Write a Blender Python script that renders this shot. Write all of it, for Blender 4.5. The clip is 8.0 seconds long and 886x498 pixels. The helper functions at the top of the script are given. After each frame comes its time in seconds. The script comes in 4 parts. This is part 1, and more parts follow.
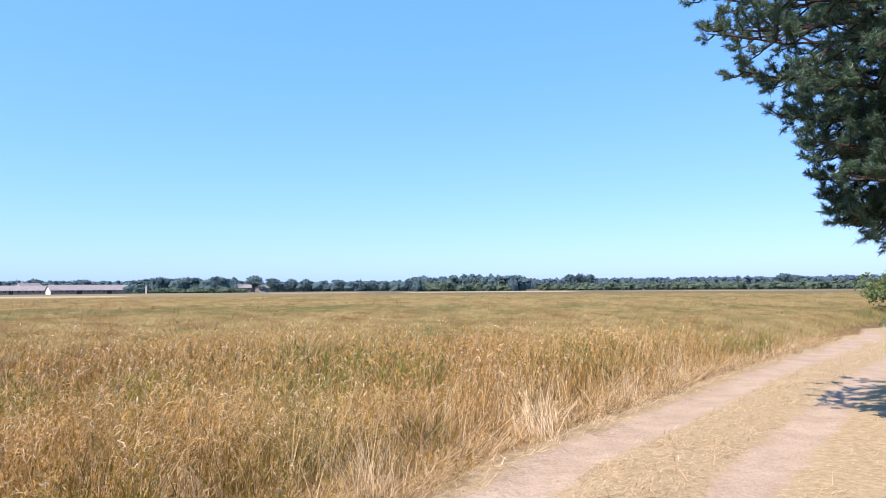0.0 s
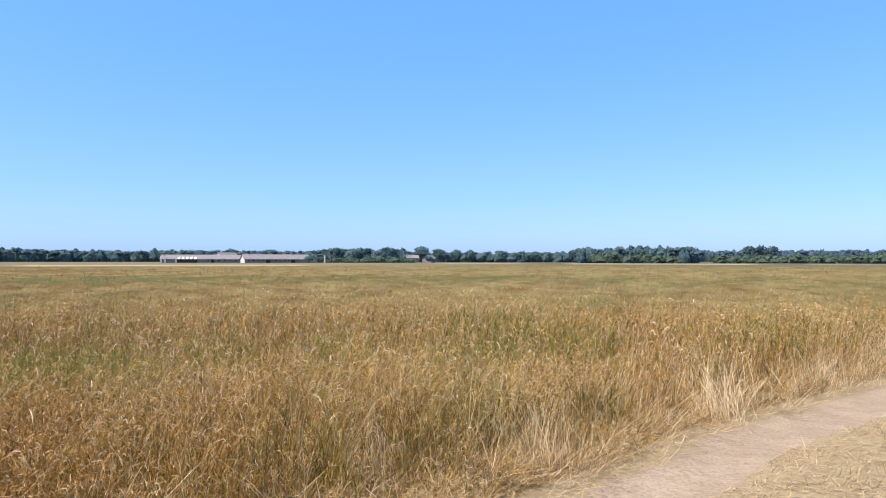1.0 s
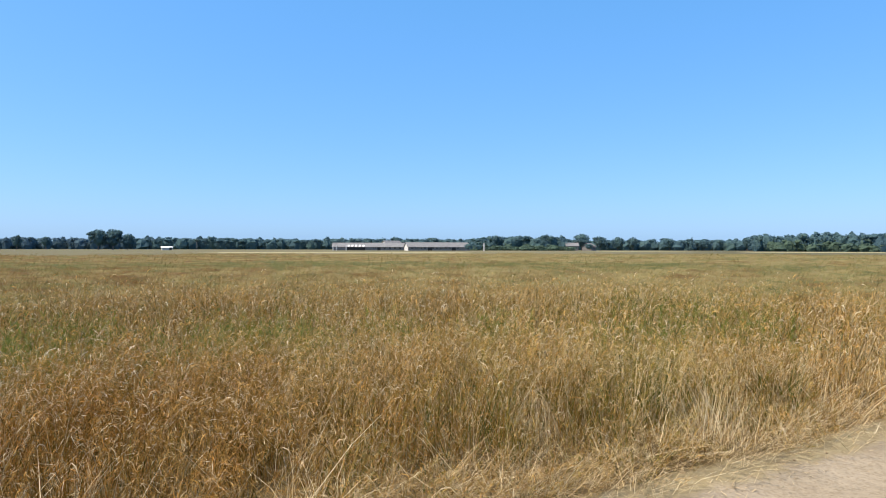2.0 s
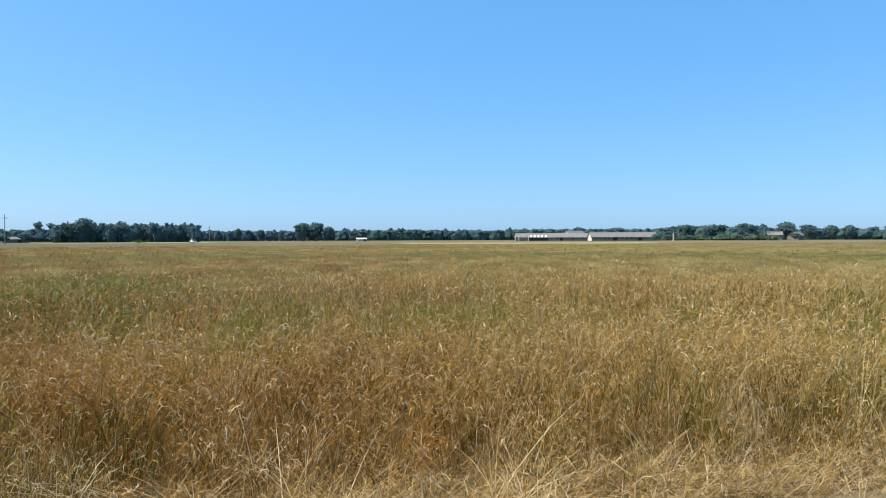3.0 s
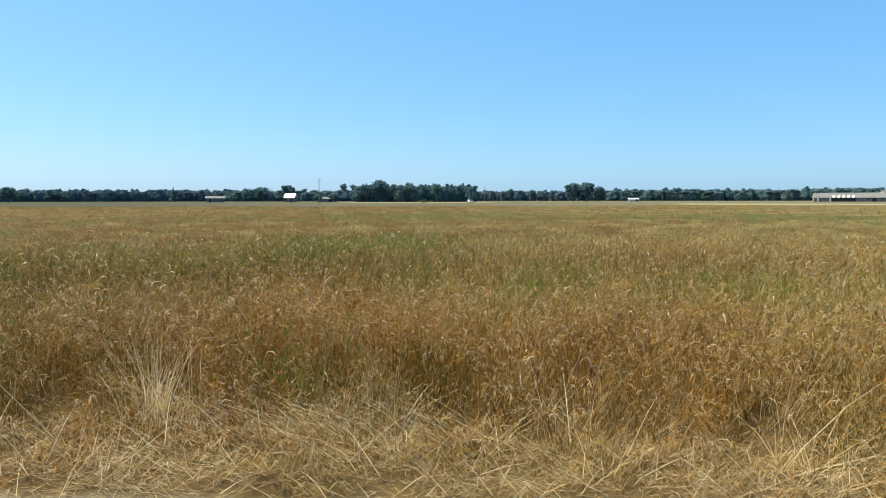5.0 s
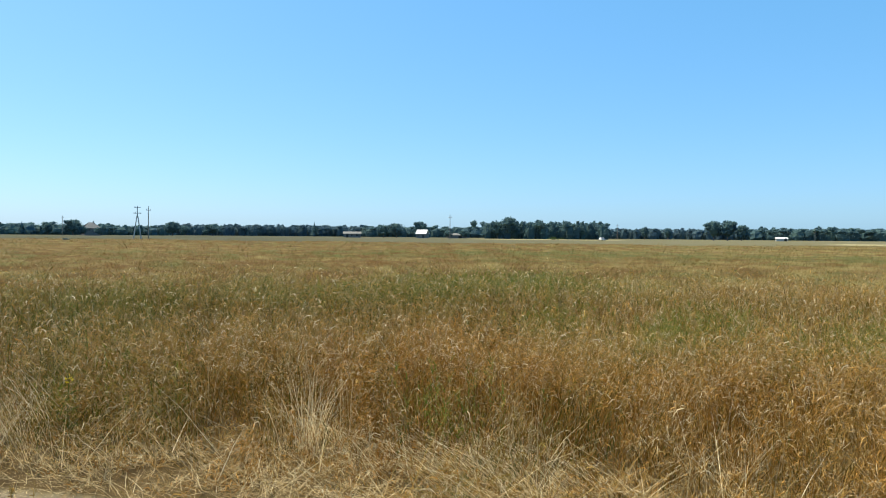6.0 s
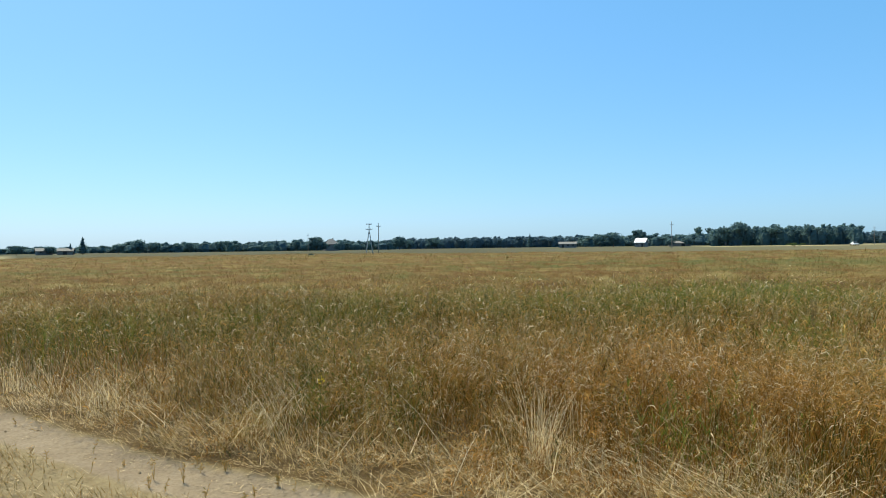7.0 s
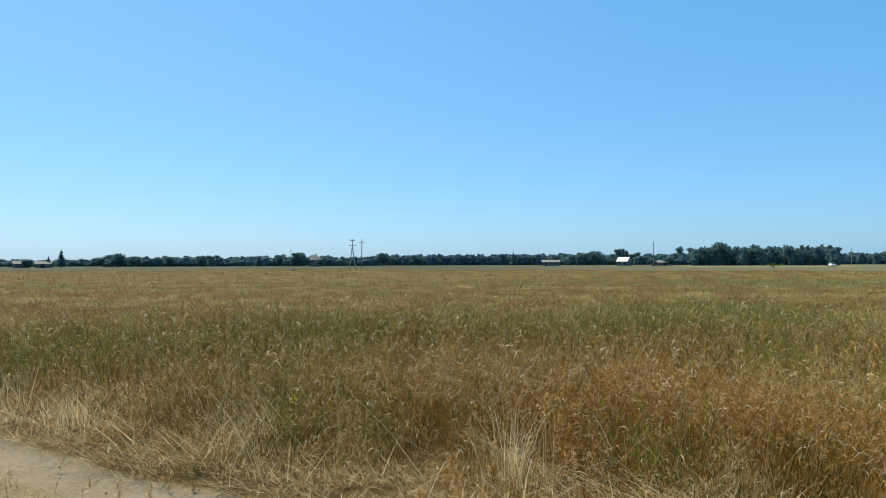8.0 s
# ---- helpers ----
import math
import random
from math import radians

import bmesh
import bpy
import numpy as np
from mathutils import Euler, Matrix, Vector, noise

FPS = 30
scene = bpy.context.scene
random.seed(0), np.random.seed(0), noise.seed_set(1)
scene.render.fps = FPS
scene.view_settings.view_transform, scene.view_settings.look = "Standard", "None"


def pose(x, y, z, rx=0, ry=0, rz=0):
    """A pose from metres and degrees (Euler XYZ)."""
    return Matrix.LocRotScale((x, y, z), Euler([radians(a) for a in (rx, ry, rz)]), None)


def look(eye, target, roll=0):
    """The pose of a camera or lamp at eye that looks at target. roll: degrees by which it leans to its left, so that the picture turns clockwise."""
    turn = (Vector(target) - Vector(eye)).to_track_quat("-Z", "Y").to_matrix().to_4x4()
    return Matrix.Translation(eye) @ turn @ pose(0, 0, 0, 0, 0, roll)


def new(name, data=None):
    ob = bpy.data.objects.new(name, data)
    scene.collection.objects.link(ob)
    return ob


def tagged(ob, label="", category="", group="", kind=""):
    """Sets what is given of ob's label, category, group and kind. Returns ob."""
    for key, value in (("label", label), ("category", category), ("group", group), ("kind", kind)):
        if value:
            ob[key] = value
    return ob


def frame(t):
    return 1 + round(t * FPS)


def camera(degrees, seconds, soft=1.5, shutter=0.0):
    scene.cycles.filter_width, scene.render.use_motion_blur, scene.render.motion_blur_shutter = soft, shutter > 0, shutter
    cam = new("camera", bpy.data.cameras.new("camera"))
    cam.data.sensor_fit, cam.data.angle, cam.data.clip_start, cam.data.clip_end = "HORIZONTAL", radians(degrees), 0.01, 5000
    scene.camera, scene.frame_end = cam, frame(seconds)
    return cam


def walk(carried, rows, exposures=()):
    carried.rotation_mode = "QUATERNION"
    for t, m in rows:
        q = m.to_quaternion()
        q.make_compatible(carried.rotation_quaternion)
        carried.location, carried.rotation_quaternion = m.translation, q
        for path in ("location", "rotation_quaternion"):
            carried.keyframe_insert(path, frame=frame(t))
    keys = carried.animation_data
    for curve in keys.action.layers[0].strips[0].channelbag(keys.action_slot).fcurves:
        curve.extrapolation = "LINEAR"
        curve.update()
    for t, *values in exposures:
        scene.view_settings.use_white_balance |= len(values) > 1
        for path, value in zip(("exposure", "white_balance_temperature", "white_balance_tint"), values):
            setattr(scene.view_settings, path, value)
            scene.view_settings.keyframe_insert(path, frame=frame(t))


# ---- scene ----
cam = camera(66.3, 8.0, soft=1.0)
# seconds, x, y, z, yaw, pitch, roll
ROWS = [
    (0.0, 0.000, 0.000, 1.550, 0.00, 3.36, 0.40),
    (0.2, -0.019, -0.002, 1.545, 1.86, 2.92, 0.23),
    (0.5, -0.051, -0.003, 1.540, 7.55, 2.07, 0.44),
    (0.7, -0.074, 0.002, 1.538, 10.96, 1.70, 0.49),
    (1.0, -0.093, 0.011, 1.530, 13.69, 0.97, -0.06),
    (1.2, -0.093, 0.003, 1.516, 16.80, 0.44, -0.24),
    (2.3, -0.089, -0.185, 1.402, 30.92, -0.15, -0.02),
    (2.5, -0.089, -0.210, 1.395, 34.14, -0.47, 0.05),
    (2.7, -0.099, -0.224, 1.393, 37.92, -1.02, 0.19),
    (3.0, -0.129, -0.235, 1.393, 42.33, -0.85, 0.18),
    (3.2, -0.142, -0.243, 1.393, 45.08, -1.36, 0.21),
    (3.5, -0.156, -0.257, 1.392, 49.12, 0.08, 0.07),
    (3.7, -0.168, -0.265, 1.385, 52.22, 1.09, -0.01),
    (4.0, -0.180, -0.288, 1.373, 56.99, -1.01, 0.12),
    (4.2, -0.163, -0.321, 1.378, 58.87, -1.90, 0.11),
    (5.3, 0.162, -0.598, 1.492, 67.37, -4.19, 0.05),
    (5.5, 0.179, -0.628, 1.505, 69.59, -3.76, 0.01),
    (5.7, 0.170, -0.643, 1.510, 72.69, -2.90, -0.06),
    (6.0, 0.136, -0.657, 1.512, 75.69, -1.11, -0.49),
    (6.3, 0.102, -0.683, 1.512, 81.02, -0.32, -0.43),
    (6.5, 0.084, -0.703, 1.512, 85.33, -0.21, 0.40),
    (6.7, 0.072, -0.717, 1.509, 88.98, -0.36, 0.59),
    (7.0, 0.064, -0.726, 1.504, 93.73, -0.17, 0.75),
    (7.2, 0.062, -0.726, 1.504, 95.71, -0.28, 0.73),
    (7.5, 0.062, -0.723, 1.504, 97.17, -0.24, 0.71),
    (7.7, 0.063, -0.709, 1.507, 96.59, -0.20, 0.66),
    (7.8, 0.063, -0.696, 1.510, 95.46, 0.19, 0.52),
    (8.0, 0.065, -0.663, 1.519, 92.34, 1.25, 0.16),
]
EXPOSURES = [(0.0, 1.18, 6600, 30), (0.5, 1.05, 6600, 28), (1.0, 0.94, 6700, 23), (2.5, 0.77, 6800, 9), (4.0, 0.79, 7100, 5), (5.5, 0.84, 7400, 2), (7.0, 0.75, 7350, -1), (8.0, 0.61, 7050, -3)]
walk(cam, [(t, pose(x, y, z, 90 + p, r, w)) for t, x, y, z, w, p, r in ROWS], EXPOSURES)

# ---------------------------------------------------------------- light
SUN_AZ, SUN_EL = 133.0, 55.0          # degrees to the left of +y, degrees up
sun_way = Vector((-math.sin(radians(SUN_AZ)) * math.cos(radians(SUN_EL)), math.cos(radians(SUN_AZ)) * math.cos(radians(SUN_EL)), math.sin(radians(SUN_EL))))
world = bpy.data.worlds.new("sky")
scene.world = world
world.use_nodes = True
wn = world.node_tree.nodes
sky = wn.new("ShaderNodeTexSky")
sky.sky_type, sky.sun_disc = "NISHITA", False
sky.sun_elevation, sky.sun_rotation = radians(SUN_EL), radians(-SUN_AZ)
sky.air_density, sky.dust_density, sky.ozone_density = 1.0, 0.7, 3.0
wn["Background"].inputs["Strength"].default_value = 0.098
clear = wn.new("ShaderNodeMix")            # a deep, clear summer blue
clear.data_type, clear.blend_type = "RGBA", "MULTIPLY"
clear.inputs[0].default_value, clear.inputs[7].default_value = 1.0, (0.92, 0.97, 1.29, 1)
world.node_tree.links.new(sky.outputs[0], clear.inputs[6])
even_blue = wn.new("ShaderNodeMix")        # with the even glow of light scattered many times
even_blue.data_type, even_blue.blend_type = "RGBA", "MIX"
even_blue.inputs[0].default_value, even_blue.inputs[7].default_value = 0.50, (0.42, 3.05, 6.4, 1)
world.node_tree.links.new(clear.outputs[2], even_blue.inputs[6])
world.node_tree.links.new(even_blue.outputs[2], wn["Background"].inputs["Color"])
sun = new("sun", bpy.data.lights.new("sun", "SUN"))
sun.data.energy, sun.data.angle, sun.data.color = 5.0, radians(0.53), (1.0, 0.91, 0.77)
sun.matrix_world = look(sun_way * 60, (0, 0, 0))


# ---------------------------------------------------------------- materials
def ramp_node(nt, stops):
    r = nt.nodes.new("ShaderNodeValToRGB")
    while len(r.color_ramp.elements) < len(stops):
        r.color_ramp.elements.new(0.5)
    for e, (at, c) in zip(r.color_ramp.elements, stops):
        e.position, e.color = at, (*c, 1)
    return r


def even(cols):
    return [(i / max(1, len(cols) - 1), c) for i, c in enumerate(cols)]


def noise_node(nt, scale, detail=4.0, rough=0.6):
    tc = nt.nodes.new("ShaderNodeTexCoord")
    n = nt.nodes.new("ShaderNodeTexNoise")
    n.inputs["Scale"].default_value, n.inputs["Detail"].default_value, n.inputs["Roughness"].default_value = scale, detail, rough
    nt.links.new(tc.outputs["Object"], n.inputs["Vector"])
    return n


def mix_node(nt, fac, a, b, blend="MIX"):
    m = nt.nodes.new("ShaderNodeMix")
    m.data_type, m.blend_type = "RGBA", blend
    for sock, v in ((m.inputs[0], fac), (m.inputs[6], a), (m.inputs[7], b)):
        if isinstance(v, (int, float)):
            sock.default_value = v
        elif isinstance(v, tuple):
            sock.default_value = (*v, 1)
        else:
            nt.links.new(v, sock)
    return m.outputs[2]


def fresh(name):
    m = bpy.data.materials.new(name)
    m.use_nodes = True
    return m, m.node_tree, m.node_tree.nodes["Principled BSDF"]


def surface(name, cols, scale, fine=None, rough=0.8, metal=0.0, bump=0.0, bump_scale=None):
    """Colour from coarse noise through a ramp, broken up by finer noise, with relief."""
    m, nt, b = fresh(name)
    r = ramp_node(nt, [(0.3 + 0.4 * a, c) for a, c in even(cols)])
    nt.links.new(noise_node(nt, scale).outputs[0], r.inputs[0])
    out = r.outputs[0]
    f = noise_node(nt, fine or scale * 9, 5)
    g = ramp_node(nt, [(0.3, (0.72, 0.72, 0.72)), (0.7, (1.2, 1.2, 1.2))])
    nt.links.new(f.outputs[0], g.inputs[0])
    out = mix_node(nt, 1.0, out, g.outputs[0], "MULTIPLY")
    nt.links.new(out, b.inputs["Base Color"])
    b.inputs["Roughness"].default_value, b.inputs["Metallic"].default_value = rough, metal
    b.inputs["Specular IOR Level"].default_value = 0.3
    if bump:
        bn = nt.nodes.new("ShaderNodeBump")
        bn.inputs["Strength"].default_value, bn.inputs["Distance"].default_value = bump, 0.02
        nt.links.new(noise_node(nt, bump_scale or scale * 12, 6).outputs[0], bn.inputs["Height"])
        nt.links.new(bn.outputs[0], b.inputs["Normal"])
    return m


def blade_material(name, cols, green=None, bias=0.5, translucent=0.3, rough=0.65, through_tint=(1.0, 1.0, 1.0), rust_dim_tint=(0.90, 0.72, 0.50)):
    """Thin plant stuff: each blade its own shade, greener in patches of the field, lit through a little."""
    m, nt, b = fresh(name)
    geo = nt.nodes.new("ShaderNodeNewGeometry")
    r = ramp_node(nt, even(cols))
    nt.links.new(geo.outputs["Random Per Island"], r.inputs[0])
    out = r.outputs[0]
    if green:
        a = nt.nodes.new("ShaderNodeAttribute")
        a.attribute_name = "green"
        own = nt.nodes.new("ShaderNodeMath")            # each blade turns green at its own point
        own.operation = "MULTIPLY_ADD"
        own.inputs[1].default_value = 0.7
        white = nt.nodes.new("ShaderNodeTexWhiteNoise")
        white.noise_dimensions = "1D"
        nt.links.new(geo.outputs["Random Per Island"], white.inputs["W"])
        nt.links.new(white.outputs["Value"], own.inputs[0])
        nt.links.new(a.outputs["Fac"], own.inputs[2])
        k = ramp_node(nt, [(bias + 0.22, (0, 0, 0)), (bias + 0.42, (1, 1, 1))])
        nt.links.new(own.outputs[0], k.inputs[0])
        g = ramp_node(nt, even(green))
        nt.links.new(geo.outputs["Random Per Island"], g.inputs[0])
        rust_dim = nt.nodes.new("ShaderNodeAttribute")
        rust_dim.attribute_name = "rust_dim"
        out = mix_node(nt, rust_dim.outputs["Fac"], out, mix_node(nt, 1.0, out, rust_dim_tint, "MULTIPLY"))
        out = mix_node(nt, k.outputs[0], out, g.outputs[0])
    nt.links.new(out, b.inputs["Base Color"])
    b.inputs["Roughness"].default_value = rough
    b.inputs["Specular IOR Level"].default_value = 0.16
    t = nt.nodes.new("ShaderNodeBsdfTranslucent")
    nt.links.new(mix_node(nt, 1.0, out, through_tint, "MULTIPLY"), t.inputs["Color"])      # light that comes through is deeper in colour
    s = nt.nodes.new("ShaderNodeMixShader")
    s.inputs[0].default_value = translucent
    nt.links.new(b.outputs[0], s.inputs[1])
    nt.links.new(t.outputs[0], s.inputs[2])
    nt.links.new(s.outputs[0], nt.nodes["Material Output"].inputs["Surface"])
    return m


def leaf_mass(name, cols, translucent=0.1, rough=0.95):
    """Foliage seen as a mass: clumps of lighter and darker leaves with deep relief."""
    m = blade_material(name, cols, translucent=translucent, rough=rough)
    nt, b = m.node_tree, m.node_tree.nodes["Principled BSDF"]
    was = b.inputs["Base Color"].links[0].from_socket
    n = noise_node(nt, 0.9, 3, 0.7)
    k = ramp_node(nt, [(0.36, (0.84, 0.86, 0.88)), (0.5, (0.97, 0.98, 1.0)), (0.66, (1.12, 1.11, 1.04))])
    nt.links.new(n.outputs[0], k.inputs[0])
    nt.links.new(mix_node(nt, 1.0, was, k.outputs[0], "MULTIPLY"), b.inputs["Base Color"])
    bump = nt.nodes.new("ShaderNodeBump")
    bump.inputs["Strength"].default_value, bump.inputs["Distance"].default_value = 0.35, 0.8
    nt.links.new(n.outputs[0], bump.inputs["Height"])
    nt.links.new(bump.outputs[0], b.inputs["Normal"])
    return m


RUSTY = (1.0, 0.70, 0.40)
STALK = blade_material("dry_stalks", [(0.275, 0.157, 0.035), (0.334, 0.205, 0.052), (0.229, 0.121, 0.024), (0.366, 0.238, 0.068), (0.293, 0.175, 0.040)],
                       [(0.171, 0.140, 0.022), (0.216, 0.167, 0.031), (0.113, 0.121, 0.016)], bias=0.58, translucent=0.14, through_tint=RUSTY)
HEAD = blade_material("seed_heads", [(0.544, 0.339, 0.102), (0.649, 0.425, 0.148), (0.467, 0.261, 0.064), (0.735, 0.520, 0.212), (0.511, 0.302, 0.079)],
                      [(0.382, 0.293, 0.074), (0.458, 0.339, 0.098), (0.301, 0.254, 0.059)], bias=0.60, translucent=0.15, through_tint=RUSTY)
LEAF = blade_material("field_leaves", [(0.100, 0.070, 0.011), (0.146, 0.096, 0.016), (0.068, 0.056, 0.008), (0.130, 0.074, 0.012)],
                      [(0.044, 0.066, 0.007), (0.064, 0.084, 0.010), (0.034, 0.055, 0.006)], bias=0.56, translucent=0.2)
# Its deep rust tint also imitates far grass seen against the sun.
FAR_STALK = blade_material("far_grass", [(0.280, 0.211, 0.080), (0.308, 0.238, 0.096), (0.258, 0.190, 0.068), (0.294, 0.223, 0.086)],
                           [(0.140, 0.140, 0.044), (0.158, 0.156, 0.050), (0.122, 0.130, 0.038)], bias=0.42, translucent=0.10, through_tint=(1.0, 0.8, 0.55), rust_dim_tint=(0.66, 0.466, 0.34))
STRAW = blade_material("bleached_straw", [(0.550, 0.424, 0.228), (0.430, 0.302, 0.138), (0.625, 0.516, 0.318), (0.340, 0.226, 0.096)], translucent=0.15, rough=0.42)
LITTER = blade_material("trodden_straw", [(0.430, 0.328, 0.180), (0.310, 0.220, 0.112), (0.530, 0.426, 0.250), (0.180, 0.122, 0.068)], translucent=0.1)
PALE = blade_material("sunlit_straw", [(0.840, 0.700, 0.450), (0.720, 0.565, 0.330), (0.880, 0.775, 0.550)], translucent=0.4, rough=0.45)
WEED = blade_material("green_weed", [(0.112, 0.144, 0.022), (0.168, 0.188, 0.030), (0.090, 0.118, 0.022), (0.230, 0.212, 0.042)], translucent=0.4)
DOCK = blade_material("dark_dock", [(0.180, 0.123, 0.048), (0.234, 0.162, 0.064), (0.144, 0.123, 0.048)], translucent=0.1)
NEEDLE = blade_material("pine_needles", [(0.050, 0.106, 0.066), (0.076, 0.138, 0.078), (0.060, 0.118, 0.086), (0.108, 0.150, 0.072)], translucent=0.3, rough=0.4)
PETAL = blade_material("yellow_petals", [(0.62, 0.47, 0.03), (0.70, 0.55, 0.05)], translucent=0.3)
TWIG = blade_material("dry_weed", [(0.352, 0.207, 0.065), (0.512, 0.310, 0.094), (0.289, 0.220, 0.058)], translucent=0.1)
SHRUB = leaf_mass("shrub_leaves", [(0.078, 0.122, 0.044), (0.116, 0.164, 0.064), (0.094, 0.142, 0.054)], translucent=0.3)
BARK = surface("pine_bark", [(0.22, 0.13, 0.08), (0.32, 0.19, 0.11), (0.15, 0.10, 0.07)], 4, 30, 0.9, bump=0.8)
# Nearly black: the shade inside the pine's crown is put into this colour.
LIMB = surface("shaded_limb_bark", [(0.028, 0.022, 0.018), (0.040, 0.031, 0.024), (0.021, 0.019, 0.018)], 5, 30, 0.9)
# The next three carry blue aerial haze in their leaf colours.
CROWN = leaf_mass("haze_tinted_leaves", [(0.068, 0.128, 0.142), (0.086, 0.152, 0.156), (0.074, 0.138, 0.166), (0.100, 0.170, 0.152)], translucent=0.42, rough=0.95)
BUSH = leaf_mass("haze_tinted_bushes", [(0.072, 0.116, 0.084), (0.088, 0.134, 0.088), (0.064, 0.106, 0.086)], translucent=0.3)
FOREST = leaf_mass("haze_tinted_forest", [(0.074, 0.128, 0.160), (0.086, 0.144, 0.170), (0.080, 0.136, 0.176), (0.094, 0.154, 0.168)], translucent=0.42, rough=0.95)
# Darker than the crowns: shade inside the wood and blue haze, in colour.
WOOD_SHADE = surface("wood_shade", [(0.040, 0.078, 0.078), (0.056, 0.098, 0.096), (0.046, 0.084, 0.090)], 0.3, 2.0, 0.9)
TRUNK = surface("far_bark", [(0.16, 0.12, 0.09), (0.22, 0.17, 0.13)], 1.5, 12, 0.9)
ROOF_GREY = surface("asbestos_roof", [(0.146, 0.144, 0.142), (0.186, 0.184, 0.181), (0.122, 0.120, 0.118)], 0.25, 2.0, 0.9)
ROOF_WHITE = surface("sheet_metal_roof", [(0.76, 0.76, 0.76), (0.82, 0.82, 0.81)], 0.4, 3.0, 0.4, 0.0)
LIME = surface("limewashed_wall", [(0.585, 0.578, 0.555), (0.495, 0.480, 0.450), (0.615, 0.608, 0.593)], 0.4, 3.0, 0.9)
BRICKY = surface("weathered_wall", [(0.168, 0.155, 0.140), (0.215, 0.200, 0.182), (0.140, 0.130, 0.120)], 0.3, 3.0, 0.9)
DULL = surface("dull_render", [(0.15, 0.145, 0.14), (0.19, 0.18, 0.17), (0.12, 0.115, 0.11)], 0.3, 3.0, 0.9)
# Also colours solid panels that stand for the shade inside doorways and bays.
DARK = surface("dark_opening", [(0.03, 0.03, 0.03), (0.05, 0.045, 0.04)], 1.0, 6.0, 0.9)
WOOD = surface("grey_pole_wood", [(0.20, 0.17, 0.14), (0.28, 0.24, 0.20), (0.15, 0.13, 0.11)], 1.2, 14, 0.85)
CONCRETE = surface("pole_concrete", [(0.34, 0.33, 0.31), (0.42, 0.41, 0.39)], 1.0, 9, 0.85)
STEEL = surface("galvanised_steel", [(0.34, 0.35, 0.36), (0.44, 0.45, 0.46)], 2.0, 15, 0.5, 0.7)
CERAMIC = surface("insulator_glaze", [(0.40, 0.37, 0.34), (0.5, 0.48, 0.45)], 3.0, 15, 0.3)
CARPAINT = surface("white_car_paint", [(0.624, 0.624, 0.624), (0.656, 0.656, 0.656)], 1.0, 5, 0.25)
RUBBER = surface("tyre_rubber", [(0.03, 0.03, 0.03), (0.045, 0.045, 0.045)], 3.0, 20, 0.8)
CLOD = surface("dry_clod", [(0.238, 0.171, 0.104), (0.304, 0.228, 0.142)], 9.0, 60, 0.95)


# ---------------------------------------------------------------- mesh helpers
rng = np.random.default_rng(7)


def tri_mesh(name, verts, tris, mats, which=None, smooth=False):
    """One mesh from arrays of corners and triangles."""
    me = bpy.data.meshes.new(name)
    v, t = np.asarray(verts, np.float32).reshape(-1, 3), np.asarray(tris, np.int32).reshape(-1, 3)
    me.vertices.add(len(v))
    me.vertices.foreach_set("co", v.ravel())
    me.loops.add(len(t) * 3)
    me.loops.foreach_set("vertex_index", t.ravel())
    me.polygons.add(len(t))
    me.polygons.foreach_set("loop_start", np.arange(0, len(t) * 3, 3, dtype=np.int32))
    for m in mats:
        me.materials.append(m)
    if which is not None:
        me.polygons.foreach_set("material_index", np.asarray(which, np.int32))
    me.polygons.foreach_set("use_smooth", np.full(len(t), smooth))
    me.update(calc_edges=True)
    return me


def joined(pieces):
    """Arrays (verts, tris) put together."""
    vs, tsx, n = [], [], 0
    for v, t in pieces:
        vs.append(np.asarray(v, float).reshape(-1, 3))
        tsx.append(np.asarray(t, int).reshape(-1, 3) + n)
        n += len(vs[-1])
    return np.concatenate(vs), np.concatenate(tsx)


def part(name, data, material, parent, label=""):
    """One mesh object under a thing. data: a bmesh, a mesh, or (verts, tris)."""
    if isinstance(data, tuple):
        me = tri_mesh(name, data[0], data[1], [material])
    elif isinstance(data, bpy.types.Mesh):
        me = data
    else:
        me = bpy.data.meshes.new(name)
        data.to_mesh(me)
        data.free()
        me.materials.append(material)
    ob = new(name, me)
    ob.parent = parent
    return tagged(ob, label)


def empty(name, m, label, category, group="", kind=""):
    ob = new(name)
    ob.matrix_world = m
    return tagged(ob, label, category, group, kind)


def box(bm, x0, x1, y0, y1, z0, z1, bevel=0.0):
    r = bmesh.ops.create_cube(bm, size=1, matrix=Matrix.LocRotScale(((x0 + x1) / 2, (y0 + y1) / 2, (z0 + z1) / 2), None, (x1 - x0, y1 - y0, z1 - z0)))
    if bevel:
        bmesh.ops.bevel(bm, geom=list({e for v in r["verts"] for e in v.link_edges}), offset=bevel, segments=1, affect="EDGES")
    return bm


def boxed(*a, bevel=0.0):
    return box(bmesh.new(), *a, bevel=bevel)


def tube(points, radii, sides=6):
    """A tapered tube along points, closed at its ends, as (verts, tris)."""
    pts = [Vector(p) for p in points]
    vs, fs = [], []
    for i, p in enumerate(pts):
        d = (pts[min(i + 1, len(pts) - 1)] - pts[max(i - 1, 0)]).normalized()
        a = d.orthogonal().normalized()
        b = d.cross(a)
        for k in range(sides):
            w = 2 * math.pi * k / sides
            vs.append(p + (a * math.cos(w) + b * math.sin(w)) * radii[i])
    for i in range(len(pts) - 1):
        for k in range(sides):
            q = (i * sides + k, i * sides + (k + 1) % sides, (i + 1) * sides + (k + 1) % sides, (i + 1) * sides + k)
            fs += [(q[0], q[1], q[2]), (q[0], q[2], q[3])]
    for base in (0, (len(pts) - 1) * sides):
        fs += [(base, base + k, base + k + 1) for k in range(1, sides - 1)]
    return np.array([tuple(v) for v in vs]), np.array(fs)


def at_bearing(az, d):
